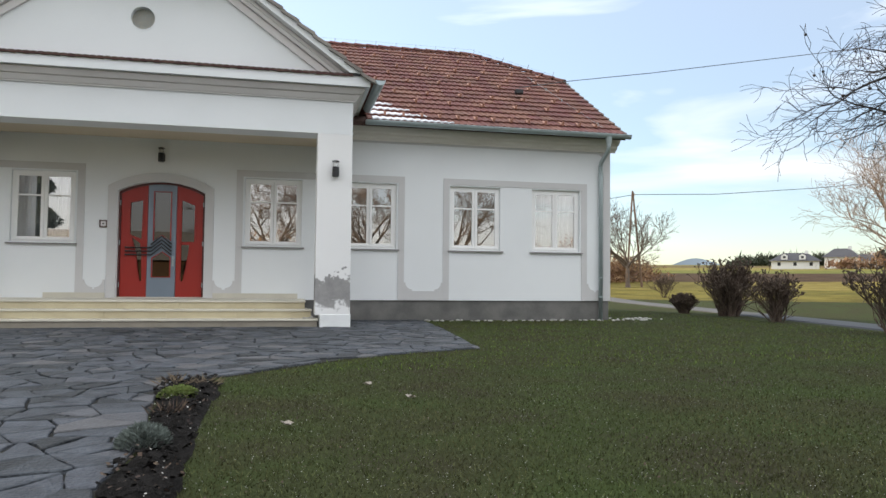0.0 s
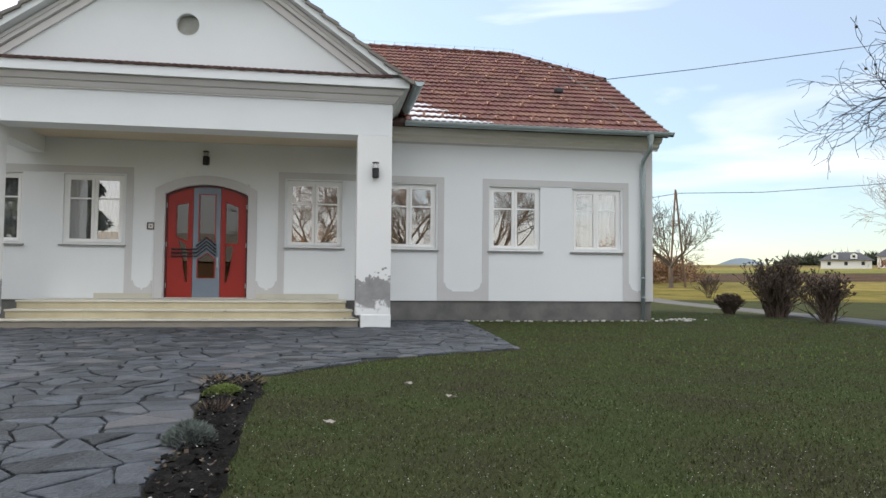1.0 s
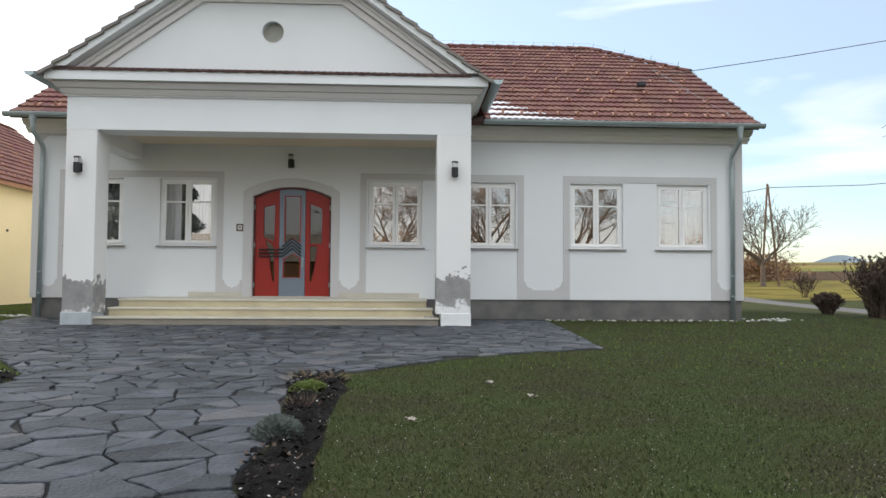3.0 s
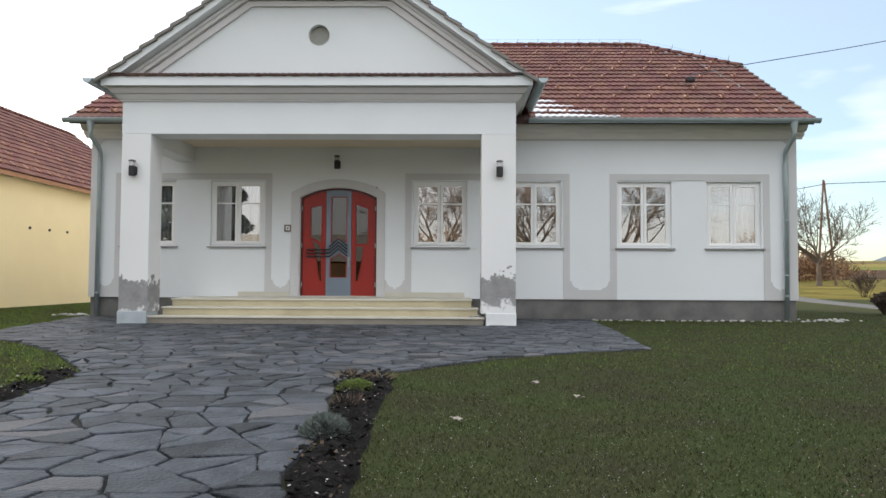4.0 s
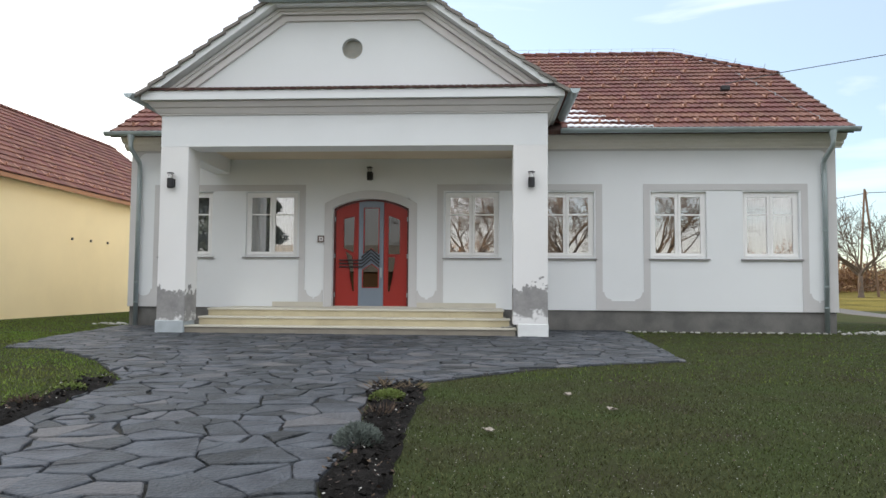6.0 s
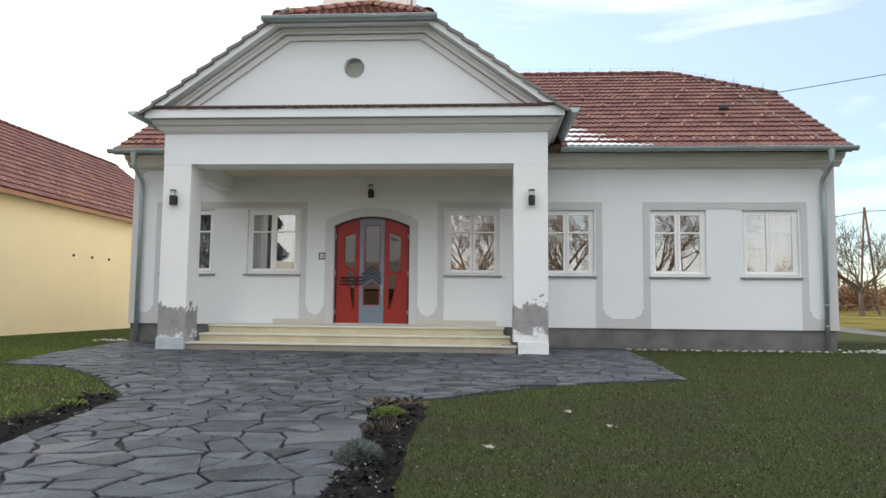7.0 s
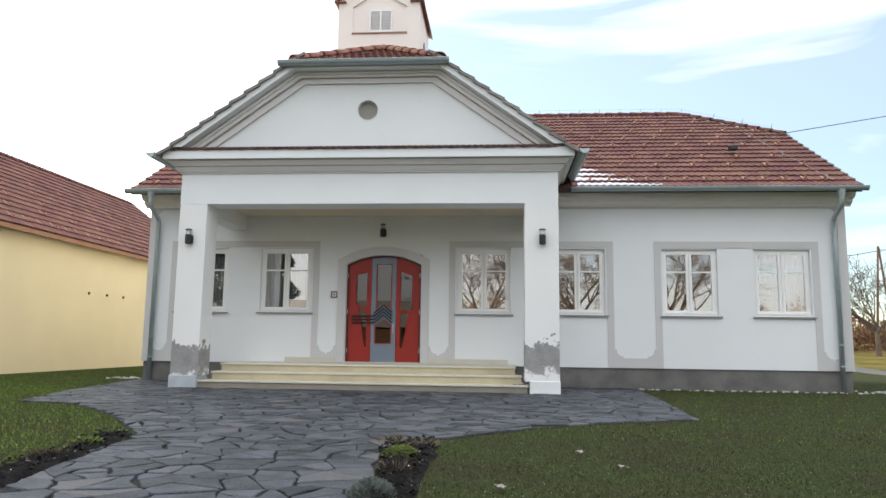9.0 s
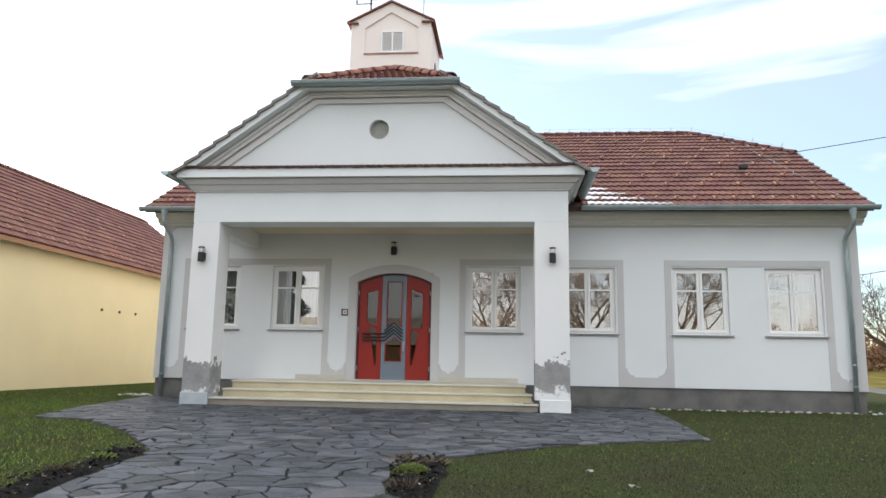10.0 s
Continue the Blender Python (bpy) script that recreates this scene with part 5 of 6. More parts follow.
def branch(bm, rng, p, d, length, r, level, spread, up, twigs, droop=0.0):
    """A bending, tapering limb that forks into finer ones."""
    n = 5 if level > 1 else 4
    pts, rad = [p], [r]
    q, way = Vector(p), Vector(d).normalized()
    forks = []
    for i in range(n):
        way = (way + Vector((rng.gauss(0, BEND[0]), rng.gauss(0, BEND[0]), rng.gauss(0, BEND[0] * 0.8) + up * 0.10 - droop * 0.12))).normalized()
        q = q + way * (length / n)
        pts.append(q.copy())
        rad.append(r * (1 - 0.62 * (i + 1) / n))
        forks.append((q.copy(), way.copy(), rad[-1]))
    rad = [max(q, TWIG[0]) for q in rad]
    add_tube(bm, pts, rad, 8 if level > 3 else 5 if level > 1 else 3, cap=False)
    if level <= 0:
        TIPS.append(pts[-1])
        return
    for k in range(twigs):
        q, way, rr = forks[rng.randrange(max(0, 1 if level > 2 else 0), n)]
        side = way.cross(Vector((rng.gauss(0, 1), rng.gauss(0, 1), rng.gauss(0, 1)))).normalized()
        branch(bm, rng, q, way + side * spread * rng.uniform(0.6, 1.3), length * rng.uniform(0.48, 0.75), rr * rng.uniform(0.55, 0.8), level - 1, spread, up, twigs, droop)
    q, way, rr = forks[-1]
    branch(bm, rng, q, way, length * 0.7, rr, level - 1, spread, up, twigs, droop)


def make_tree(name, at, trunk_h, trunk_r, limbs, limb_len, level, twigs, seed, mat, label, spread=0.8, up=0.4, lean=(0, 0), tilt=0.9, droop=0.0, aim=None):
    rng = random.Random(seed)
    z = terrain(at[0], at[1])
    tree = thing(name, label, "tree", (at[0], at[1], z))
    base = Vector((at[0], at[1], z - 0.1))
    top = base + Vector((lean[0], lean[1], trunk_h + 0.1))
    bm = bmesh.new()
    pts = [base, base.lerp(top, 0.04), base.lerp(top, 0.15), base.lerp(top, 0.5) + Vector((rng.gauss(0, 0.05), rng.gauss(0, 0.05), 0)), top]
    add_tube(bm, pts, [trunk_r * 1.7, trunk_r * 1.3, trunk_r * 1.05, trunk_r * 0.9, trunk_r * 0.72], 12)
    part("trunk", bm, mat, tree, "", True)
    crown = bmesh.new()
    for k in range(limbs):
        a = 2 * math.pi * (k + rng.uniform(-0.25, 0.25)) / limbs
        d = Vector((math.cos(a) * tilt, math.sin(a) * tilt, rng.uniform(0.6, 1.2)))
        if aim is not None:
            d = Vector(aim[k % len(aim)]) + Vector((rng.gauss(0, 0.08), rng.gauss(0, 0.08), rng.gauss(0, 0.08)))
        p = base.lerp(top, rng.uniform(0.72, 1.0))
        branch(crown, rng, p, d, limb_len * rng.uniform(0.8, 1.15), trunk_r * rng.uniform(0.42, 0.6), level, spread, up, twigs, droop)
    part("crown", crown, mat, tree, "bare winter branches")
    return tree


TWIG[0], BEND[0] = 0.010, 0.20
make_tree("bare_tree", (23.1, 45.0), 1.7, 0.16, 8, 2.25, 4, 3, 3, M_BARK, "bare spreading deciduous tree on the field edge", up=0.5, tilt=1.15, spread=0.75)
TWIG[0] = 0.007
make_tree("bare_tree", (28.0, 27.0), 2.2, 0.20, 7, 2.45, 4, 3, 11, M_PALEBARK, "sunlit bare tree with pale twigs beyond the lane", up=0.3, tilt=1.3, aim=[(-1.6, -0.2, 0.9), (-1.0, 0.3, 1.4), (-1.7, 0.1, 0.35), (-0.4, -0.6, 1.6), (0.6, 0.4, 1.3), (-0.9, -0.4, 0.7), (-1.3, 0.2, 1.1)])
TIPS.clear()
TWIG[0], BEND[0] = 0.006, 0.27
near_tree = make_tree("bare_tree", (15.35, 11.2), 6.0, 0.26, 10, 2.2, 4, 3, 21, M_DARKBARK, "dark bare tree with hanging seed clusters by the lane", up=0.0, droop=0.15, spread=0.75, aim=[(-1.6, -0.2, 0.75), (-1.7, 0.1, 0.35), (-1.5, 0.3, 0.95), (-1.7, -0.1, 0.20), (-0.5, -0.8, 0.9), (0.7, 0.5, 1.0), (-1.2, -0.2, 1.2)])


def seed_clusters():
    rng = random.Random(8)
    bm = bmesh.new()
    high = [t for t in TIPS if t.z > 4.9 and t.x > 9.0]
    for tip in rng.sample(high, min(150, len(high))):
        x, y, z = tip.x, tip.y, tip.z - 0.20
        add_tube(bm, [(x, y, z + 0.22), (x + 0.01, y, z + 0.05)], 0.004, 3)
        m = bmesh.ops.create_icosphere(bm, subdivisions=1, radius=rng.uniform(0.022, 0.042))
        bmesh.ops.translate(bm, verts=m["verts"], vec=(x, y, z))
    return bm


ob = part("seed_cluster_mass", seed_clusters(), M_DARKBARK, near_tree, "small dark hanging seed clusters")
ob["kind"] = "stuff"
TWIG[0], BEND[0] = 0.007, 0.20
make_tree("bare_tree", (9.6, -9.0), 2.4, 0.19, 10, 3.0, 4, 3, 31, M_BARK, "tall bare tree at the yard entrance", up=0.35, tilt=1.1)
TWIG[0] = 0.011
make_tree("bare_tree", (4.9, -14.0), 3.2, 0.17, 10, 3.2, 4, 3, 37, M_BARK, "tall bare tree at the yard entrance", up=0.4, tilt=0.9)
make_tree("bare_tree", (-1.0, -13.0), 2.8, 0.16, 8, 2.8, 4, 3, 41, M_BARK, "tall bare tree at the yard entrance", up=0.4, tilt=0.9)


def make_shrub(name, at, height, width, stems, level, seed, label, flare=0.35, thick=0.022):
    rng = random.Random(seed)
    z = terrain(at[0], at[1])
    shrub = thing(name, label, "shrub", (at[0], at[1], z))
    bm = bmesh.new()
    start = len(TIPS)
    for _ in range(stems):
        a, s = rng.uniform(0, 6.283), rng.random() ** 0.6
        p = Vector((at[0] + 0.17 * width * s * math.cos(a), at[1] + 0.17 * width * s * math.sin(a), z - 0.02))
        d = Vector((math.cos(a) * flare * s, math.sin(a) * flare * s, 1.0))
        branch(bm, rng, p, d, height * rng.uniform(0.40, 0.52), thick * rng.uniform(0.6, 1.1), level, 0.30, 0.9, 3)
    # knobby regrowth at the cut heads
    for tip in TIPS[start:]:
        if tip.z > z + height * 0.5:
            for _ in range(4):
                d = Vector((rng.gauss(0, 0.7), rng.gauss(0, 0.7), rng.uniform(0.1, 1.0))).normalized() * rng.uniform(0.03, 0.08)
                add_tube(bm, [tip - d * 0.3, tip + d * 0.5, tip + d], [0.010, 0.012, 0.006], 4, cap=False)
    part("crown", bm, M_SHRUB, shrub, "dense dark upright twigs")
    return shrub


TWIG[0], BEND[0] = 0.007, 0.22
make_shrub("shrub", (11.85, 17.2), 1.5, 1.5, 80, 2, 2, "clipped dark brown deciduous shrub, taller than the others", 0.17, 0.030)
make_shrub("shrub", (11.35, 14.6), 1.15, 1.0, 36, 2, 4, "smaller straggling dark brown shrub with curled twigs", 0.24, 0.020)
make_shrub("shrub", (11.40, 18.7), 0.55, 0.85, 150, 2, 6, "low rounded dark shrub", 0.09, 0.014)
make_shrub("shrub", (10.35, 10.3), 1.45, 0.8, 20, 2, 7, "dark shrub at the lane's edge", 0.22, 0.026)
make_shrub("shrub", (19.0, 33.0), 1.3, 1.2, 16, 2, 9, "thin bare shrub on the far side of the lane", 0.5, 0.014)


def brush(name, spots, label, mat, seed, count, size):
    """A thicket of dry leaves and twigs: many small blades scattered through low clumps."""
    rng = np.random.default_rng(seed)
    vs, fs = [], []
    for cx, cy, rx, ry, h in spots:
        k = count
        u = rng.normal(0, 0.42, (k, 3))
        u[:, 2] = rng.random(k) ** 0.7
        lump = 0.75 + 0.35 * np.sin(u[:, 0] * 7 + cx) * np.cos(u[:, 1] * 5 + cy)
        px, py = cx + u[:, 0] * rx, cy + u[:, 1] * ry
        pz = np.array([terrain(a, b) for a, b in zip(px, py)]) + u[:, 2] * h * lump * np.exp(-(u[:, 0] ** 2) * 0.8)
        d1 = rng.normal(0, size, (k, 3))
        d2 = rng.normal(0, size * 0.5, (k, 3))
        d1[:, 2] += size * 0.8
        p = np.stack([px, py, pz], 1)
        b = len(vs)
        tri = np.stack([p, p + d1, p + d2], 1).reshape(-1, 3)
        vs += tri.tolist()
        fs += [(b + 3 * i, b + 3 * i + 1, b + 3 * i + 2) for i in range(k)]
    return tagged(new(name, mesh_from(name, vs, fs, mat)), label, "thicket", kind="stuff")


brush("thicket", [(23 + 1.8 * i, 52 + i * 0.8, 3.0, 1.6, 2.8 - 0.25 * i) for i in range(4)] + [(20.5, 50, 3.0, 1.6, 3.0)], "sunlit reddish-brown thicket behind the bare tree", M_DRY, 3, 1600, 0.16)
M_WOOD = material("far_pine_wood", (0.055, 0.065, 0.040), 0.95, 0.3, 0.05, 1, 0, island=0.35)
brush("far_wood", [(193 + 9 * i, 262 - 2 * i, 12, 6, 2.6 + 0.45 * i + 0.6 * math.sin(i * 2.1)) for i in range(13)], "dark pine wood on the horizon", M_WOOD, 5, 1300, 1.3)
brush("far_hedge", [(108 + 6 * i, 118 - i * 2.2, 5, 2, 2.0 + math.sin(i * 1.7)) for i in range(5)], "brown hedge before the far houses", M_DRY, 7, 500, 0.5)

# ---- distance ----


def hill():
    verts, faces = [], []
    n = 24
    for i in range(n + 1):
        s = i / n
        x = 505 + 125 * s
        z = 18 + 17.5 * math.exp(-((s - 0.5) / 0.24) ** 2) + 0.6 * math.sin(s * 17)
        verts += [(x, 900 - 120 * (s - 0.5), z), (x, 902 - 120 * (s - 0.5), -5), (x + 10, 940, z * 0.5)]
    for i in range(n):
        a = 3 * i
        faces += [(a, a + 1, a + 4, a + 3), (a, a + 3, a + 5, a + 2)]
    # the haze of distance is put into the hill's blue colour
    return mesh_from("hill", verts, faces, material("haze_tinted_hill", (0.30, 0.36, 0.42), 1.0, 0.08, 0.01, 0.05, 0), True)


tagged(new("hill", hill()), "hill far beyond the fields, distance haze in its blue colour", "hill", kind="structure")
M_FARWALL = material("far_white_wall", (0.80, 0.79, 0.76), 0.9, 0.04, 0.3, 8, 0.0)
M_FARROOF = material("dark_slate_roof", (0.06, 0.06, 0.07), 0.7, 0.15, 0.4, 6, 0.1)


def far_house(x, y, w, d, h, rise, turn, dormers, label):
    """A white house with hipped roof, windows and dormers, far over the fields."""
    z = terrain(x, y) - 0.1
    hs = thing("far_house", label, "house", (x, y, z))
    m = pose(x, y, z, 0, 0, turn)

    def p(name, bm, mat, parent=hs):
        bmesh.ops.transform(bm, matrix=m, verts=bm.verts)
        return part(name, bm, mat, parent)
    p("wall", box(-w / 2, w / 2, -d / 2, d / 2, 0, h), M_FARWALL)
    bm = bmesh.new()
    e = 0.5
    lo = [bm.verts.new(v) for v in ((-w / 2 - e, -d / 2 - e, h - 0.2), (w / 2 + e, -d / 2 - e, h - 0.2), (w / 2 + e, d / 2 + e, h - 0.2), (-w / 2 - e, d / 2 + e, h - 0.2))]
    hi = [bm.verts.new(v) for v in ((-w / 4, 0, h + rise), (w / 4, 0, h + rise))]
    for f in ((lo[0], lo[1], hi[1], hi[0]), (lo[1], lo[2], hi[1]), (lo[2], lo[3], hi[0], hi[1]), (lo[3], lo[0], hi[0]), lo[::-1]):
        bm.faces.new(f)
    p("roof", bm, M_FARROOF)
    for dx in dormers:
        p("dormer", prism([(dx - 0.6, h + 0.1), (dx + 0.6, h + 0.1), (dx + 0.6, h + 0.9), (dx, h + 1.3), (dx - 0.6, h + 0.9)], "y", -d / 2 - 0.1, -d / 2 + 2.2), M_FARWALL)
        p("dormer_window", box(dx - 0.25, dx + 0.25, -d / 2 - 0.14, -d / 2 - 0.101, h + 0.35, h + 0.85), M_DARK)
    k = int(w / 2.6)
    for i in range(k):
        wx = -w / 2 + (i + 0.5) * w / k
        p("window", box(wx - 0.3, wx + 0.3, -d / 2 - 0.04, -d / 2 - 0.002, 0.7, 1.45), M_DARK)
    p("chimney", box(w / 5, w / 5 + 0.7, -0.3, 0.4, h + rise * 0.4, h + rise + 0.5), M_FARWALL)


far_house(105.5, 130, 9.0, 6.5, 1.9, 1.6, -40, (-2.0, 1.4), "white far house with dark hipped roof and dormers")
far_house(119.0, 132, 6, 6, 2.7, 1.8, -50, (), "white two-storey far house with dark roof")
far_house(127, 134, 5.5, 5, 1.9, 1.4, -40, (), "low white far house")

trailer = thing("white_trailer", "white trailer parked by the far houses", "trailer", (112, 108, terrain(112, 108)))
tz = terrain(112, 108)
part("box_body", box(109.5, 114.5, 107, 109, tz + 0.7, tz + 2.3, 0.15), M_FARWALL, trailer)
part("dark_band", box(109.4, 114.6, 106.9, 106.99, tz + 0.6, tz + 0.9), M_DARK, trailer)
for wx in (110.5, 113.4):
    part("wheel", tube([(wx, 106.8, tz + 0.35), (wx, 107.1, tz + 0.35)], 0.4, 12), M_DARK, trailer)

# wooden pole and its lines
pole = thing("utility_pole", "weathered wooden A-shaped utility pole in the field", "utility pole", (23.4, 45, 0))
M_POLE = material("weathered_pole_wood", (0.20, 0.13, 0.09), 0.9, 0.2, 3, 30, 0.3)
part("pole_leg", tube([(22.98, 45, 0.2), (23.46, 45, 7.3)], [0.085, 0.06], 8), M_POLE, pole)
part("pole_leg", tube([(24.25, 45.1, 0.2), (23.5, 45.02, 7.25)], [0.085, 0.06], 8), M_POLE, pole)
part("insulator", tube([(23.62, 45, 6.95), (23.62, 45, 7.12)], 0.05, 8), M_WHITE, pole)
lines = thing("overhead_line", "thin overhead line from the wooden pole", "cable")
part("line", tube([(23.6, 45, 7.05), (30, 45, 7.3), (38.2, 45, 8.05), (60, 45, 10.5)], 0.022, 5), M_DARK, lines)
part("line", tube([(23.4, 45, 7.0), (21.8, 45, 6.70), (12, 45, 6.5)], 0.022, 5), M_DARK, lines)

# low house and thicket across the yard, behind the camera, that show in the panes
M_BROWNWALL = material("brown_board_wall", (0.16, 0.10, 0.06), 0.9, 0.2, 1.0, 20, 0.2)
other = thing("opposite_house", "low house with brown tiled roof across the yard", "house", (-14, -40, 0))
part("wall", box(-24, -9.5, -46, -38, 0, 2.6), M_BROWNWALL, other)
bm = bmesh.new()
add_prism(bm, [(-37.4, 2.5), (-42, 5.4), (-46.6, 2.5), (-42, 2.3)], "x", -24.5, -9.0)
part("roof", bm, M_TILE_DK, other)


def make_conifer(at, h, w, seed, label):
    """A dark evergreen: a straight trunk with tiers of drooping sprays of needles."""
    tree = thing("conifer", label, "tree", (at[0], at[1], 0))
    part("trunk", tube([(at[0], at[1], -0.1), (at[0], at[1], h * 0.5), (at[0], at[1], h)], [0.22, 0.15, 0.03], 10), M_DARKBARK, tree)
    g = np.random.default_rng(seed)
    k = 42000
    t = g.random(k) ** 0.7
    rad = w * (1.02 - t) * g.random(k) ** 0.5 * (0.8 + 0.25 * np.sin(t * 46))
    a = g.uniform(0, 6.283, k)
    p = np.stack([at[0] + rad * np.cos(a), at[1] + rad * np.sin(a), 0.5 + t * (h - 0.5) - rad * 0.22], 1)
    d = np.stack([np.cos(a) * 0.32, np.sin(a) * 0.32, np.full(k, -0.09)], 1) + g.normal(0, 0.06, (k, 3))
    s = g.normal(0, 0.11, (k, 3))
    v = np.stack([p, p + d, p + s], 1).reshape(-1, 3)
    put("needles", mesh_from("needles", v.tolist(), [(3 * i, 3 * i + 1, 3 * i + 2) for i in range(k)], M_NEEDLE), tree)
    return tree


M_NEEDLE = material("dark_needles", (0.035, 0.050, 0.028), 0.9, 0.3, 1.5, 10, 0, island=0.4)
# conifers added behind the camera to darken what the left panes reflect
make_conifer((-20.5, -15.0), 17.0, 5.0, 1, "unseen dark conifer added to darken the window reflections")
make_conifer((-16.3, -15.8), 15.0, 3.4, 2, "unseen dark conifer added to darken the window reflections")
brush("thicket", [(-12 + 9 * i, -60 + 3 * math.sin(i * 2.0), 9, 3, 4.6 + 1.2 * math.sin(i * 1.3)) for i in range(9)], "sunlit dry brown thicket across the yard", M_DRY, 13, 2600, 0.24)

# ---- plants in the beds ----
M_SEDUM = material("bright_green_cushion", (0.17, 0.22, 0.055), 0.8, 0.25, 12, 30, 0.2, island=0.3)
M_LAV = material("grey_green_lavender", (0.155, 0.185, 0.165), 0.85, 0.2, 10, 30, 0.1, island=0.3)
M_STRAW = material("dry_straw_stalk", (0.22, 0.165, 0.105), 0.85, 0.25, 10, 30, 0.1, island=0.3)
M_LITTER = material("dead_leaf", (0.085, 0.055, 0.038), 0.85, 0.3, 10, 30, 0.2, island=0.45)


def spray(name, at, rx, ry, h, count, blade, mat, label, seed, upright=1.0, width=0.3, round_top=True):
    """A small plant of many narrow pointed leaves rising from a round base."""
    rng = random.Random(seed)
    verts, faces = [], []
    for _ in range(count):
        a, s = rng.uniform(0, 6.283), rng.random() ** 0.5
        px, py = at[0] + rx * s * math.cos(a), at[1] + ry * s * math.sin(a)
        pz = 0.02 + (h * math.sqrt(max(0, 1 - s * s)) * rng.uniform(0.35, 1.0) if round_top else 0)
        d = Vector((math.cos(a) * s + rng.gauss(0, 0.35), math.sin(a) * s + rng.gauss(0, 0.35), upright)).normalized()
        ln = blade * rng.uniform(0.6, 1.3)
        side = d.cross(Vector((rng.gauss(0, 1), rng.gauss(0, 1), 0.2))).normalized() * ln * width
        p = Vector((px, py, pz))
        b = len(verts)
        verts += [p - side * 0.4, p + d * ln * 0.5 - side * 0.5, p + d * ln, p + d * ln * 0.5 + side * 0.5, p + side * 0.4]
        faces += [(b, b + 1, b + 3, b + 4), (b + 1, b + 2, b + 3)]
    plant = thing(name, label, "plant", (at[0], at[1], 0.02))
    put("leaves", mesh_from("leaves", verts, faces, mat), plant)
    return plant


spray("cushion_plant", (-0.77, 5.52), 0.15, 0.14, 0.085, 2200, 0.016, M_SEDUM, "bright green low cushion plant on dark soil", 1, 0.8, 0.45)
spray("lavender_plant", (-0.72, 3.95), 0.130, 0.120, 0.115, 2600, 0.026, M_LAV, "grey-green bushy lavender plant on dark soil", 2, 0.7, 0.24)
spray("dry_plant", (-0.88, 6.12), 0.14, 0.10, 0.05, 60, 0.10, M_STRAW, "dry straw-coloured stalks of a withered plant", 3, 0.5, 0.06)
spray("dry_plant", (-0.66, 6.10), 0.12, 0.10, 0.04, 45, 0.09, M_STRAW, "dry straw-coloured stalks of a withered plant", 13, 0.5, 0.06)
spray("dry_plant", (-0.74, 4.85), 0.13, 0.10, 0.03, 45, 0.08, M_LITTER, "withered brown stalks on dark soil", 4, 0.7, 0.08)
spray("low_plant", (-3.50, 5.75), 0.12, 0.10, 0.05, 260, 0.035, M_SEDUM, "small green plant in the soil bed", 5, 0.7, 0.4)
spray("low_plant", (-3.42, 5.05), 0.10, 0.08, 0.04, 120, 0.05, M_LITTER, "small withered plant in the soil bed", 6, 0.7, 0.2)


def inside(poly, x, y):
    """Which of the points lie within an outline."""
    res = np.zeros(len(x), bool)
    for (x0, y0), (x1, y1) in zip(poly, poly[1:] + poly[:1]):
        if y0 != y1:
            cut = ((y0 > y) != (y1 > y)) & (x < (x1 - x0) * (y - y0) / (y1 - y0) + x0)
            res ^= cut
    return res


def scatter(name, rng, count, areas, avoid, size, tall, mat, label, category, flat=False):
    """Many tiny blades or crumbs over parts of the ground, as one mesh."""
    vs = []
    for (x0, x1, y0, y1), share in areas:
        k = int(count * share)
        # thinner with distance from the middle of the yard's near edge
        y = y0 * (y1 / y0) ** rng.random(k)
        x = rng.uniform(x0, x1, k)
        ok = np.ones(k, bool)
        for poly, want in avoid:
            ok &= inside(poly, x, y) == want
        x, y = x[ok], y[ok]
        k = len(x)
        a = rng.uniform(0, 6.283, k)
        w = size * rng.uniform(0.5, 1.4, k)
        h = tall * rng.uniform(0.4, 1.4, k)
        p = np.stack([x, y, np.full(k, 0.0 if not flat else 0.008)], 1)
        if flat:
            p[:, 2] += rng.uniform(0.0, 0.02, k) + tall
            e1 = np.stack([np.cos(a) * w, np.sin(a) * w, rng.normal(0, 0.3, k) * w], 1)
            e2 = np.stack([-np.sin(a) * w * 0.7, np.cos(a) * w * 0.7, rng.normal(0, 0.3, k) * w], 1)
            quad = np.stack([p - e1, p - e2, p + e1, p + e2], 1)
            vs.append(quad)
        else:
            e1 = np.stack([np.cos(a) * w, np.sin(a) * w, np.zeros(k)], 1)
            tip = np.stack([rng.normal(0, 0.6, k) * h, rng.normal(0, 0.6, k) * h, h], 1)
            vs.append(np.stack([p - e1, p + e1, p + tip], 1))
    v = np.concatenate(vs)
    n, c = v.shape[0], v.shape[1]
    me = bpy.data.meshes.new(name)
    me.vertices.add(n * c)
    me.vertices.foreach_set("co", v.reshape(-1))
    me.loops.add(n * c)
    me.loops.foreach_set("vertex_index", np.arange(n * c, dtype=np.int32))
    me.polygons.add(n)
    me.polygons.foreach_set("loop_start", np.arange(0, n * c, c, dtype=np.int32))
    me.polygons.foreach_set("loop_total", np.full(n, c, dtype=np.int32))
    me.materials.append(mat)
    me.update(calc_edges=True)
    me.validate()
    return tagged(new(name, me), label, category, kind="stuff")


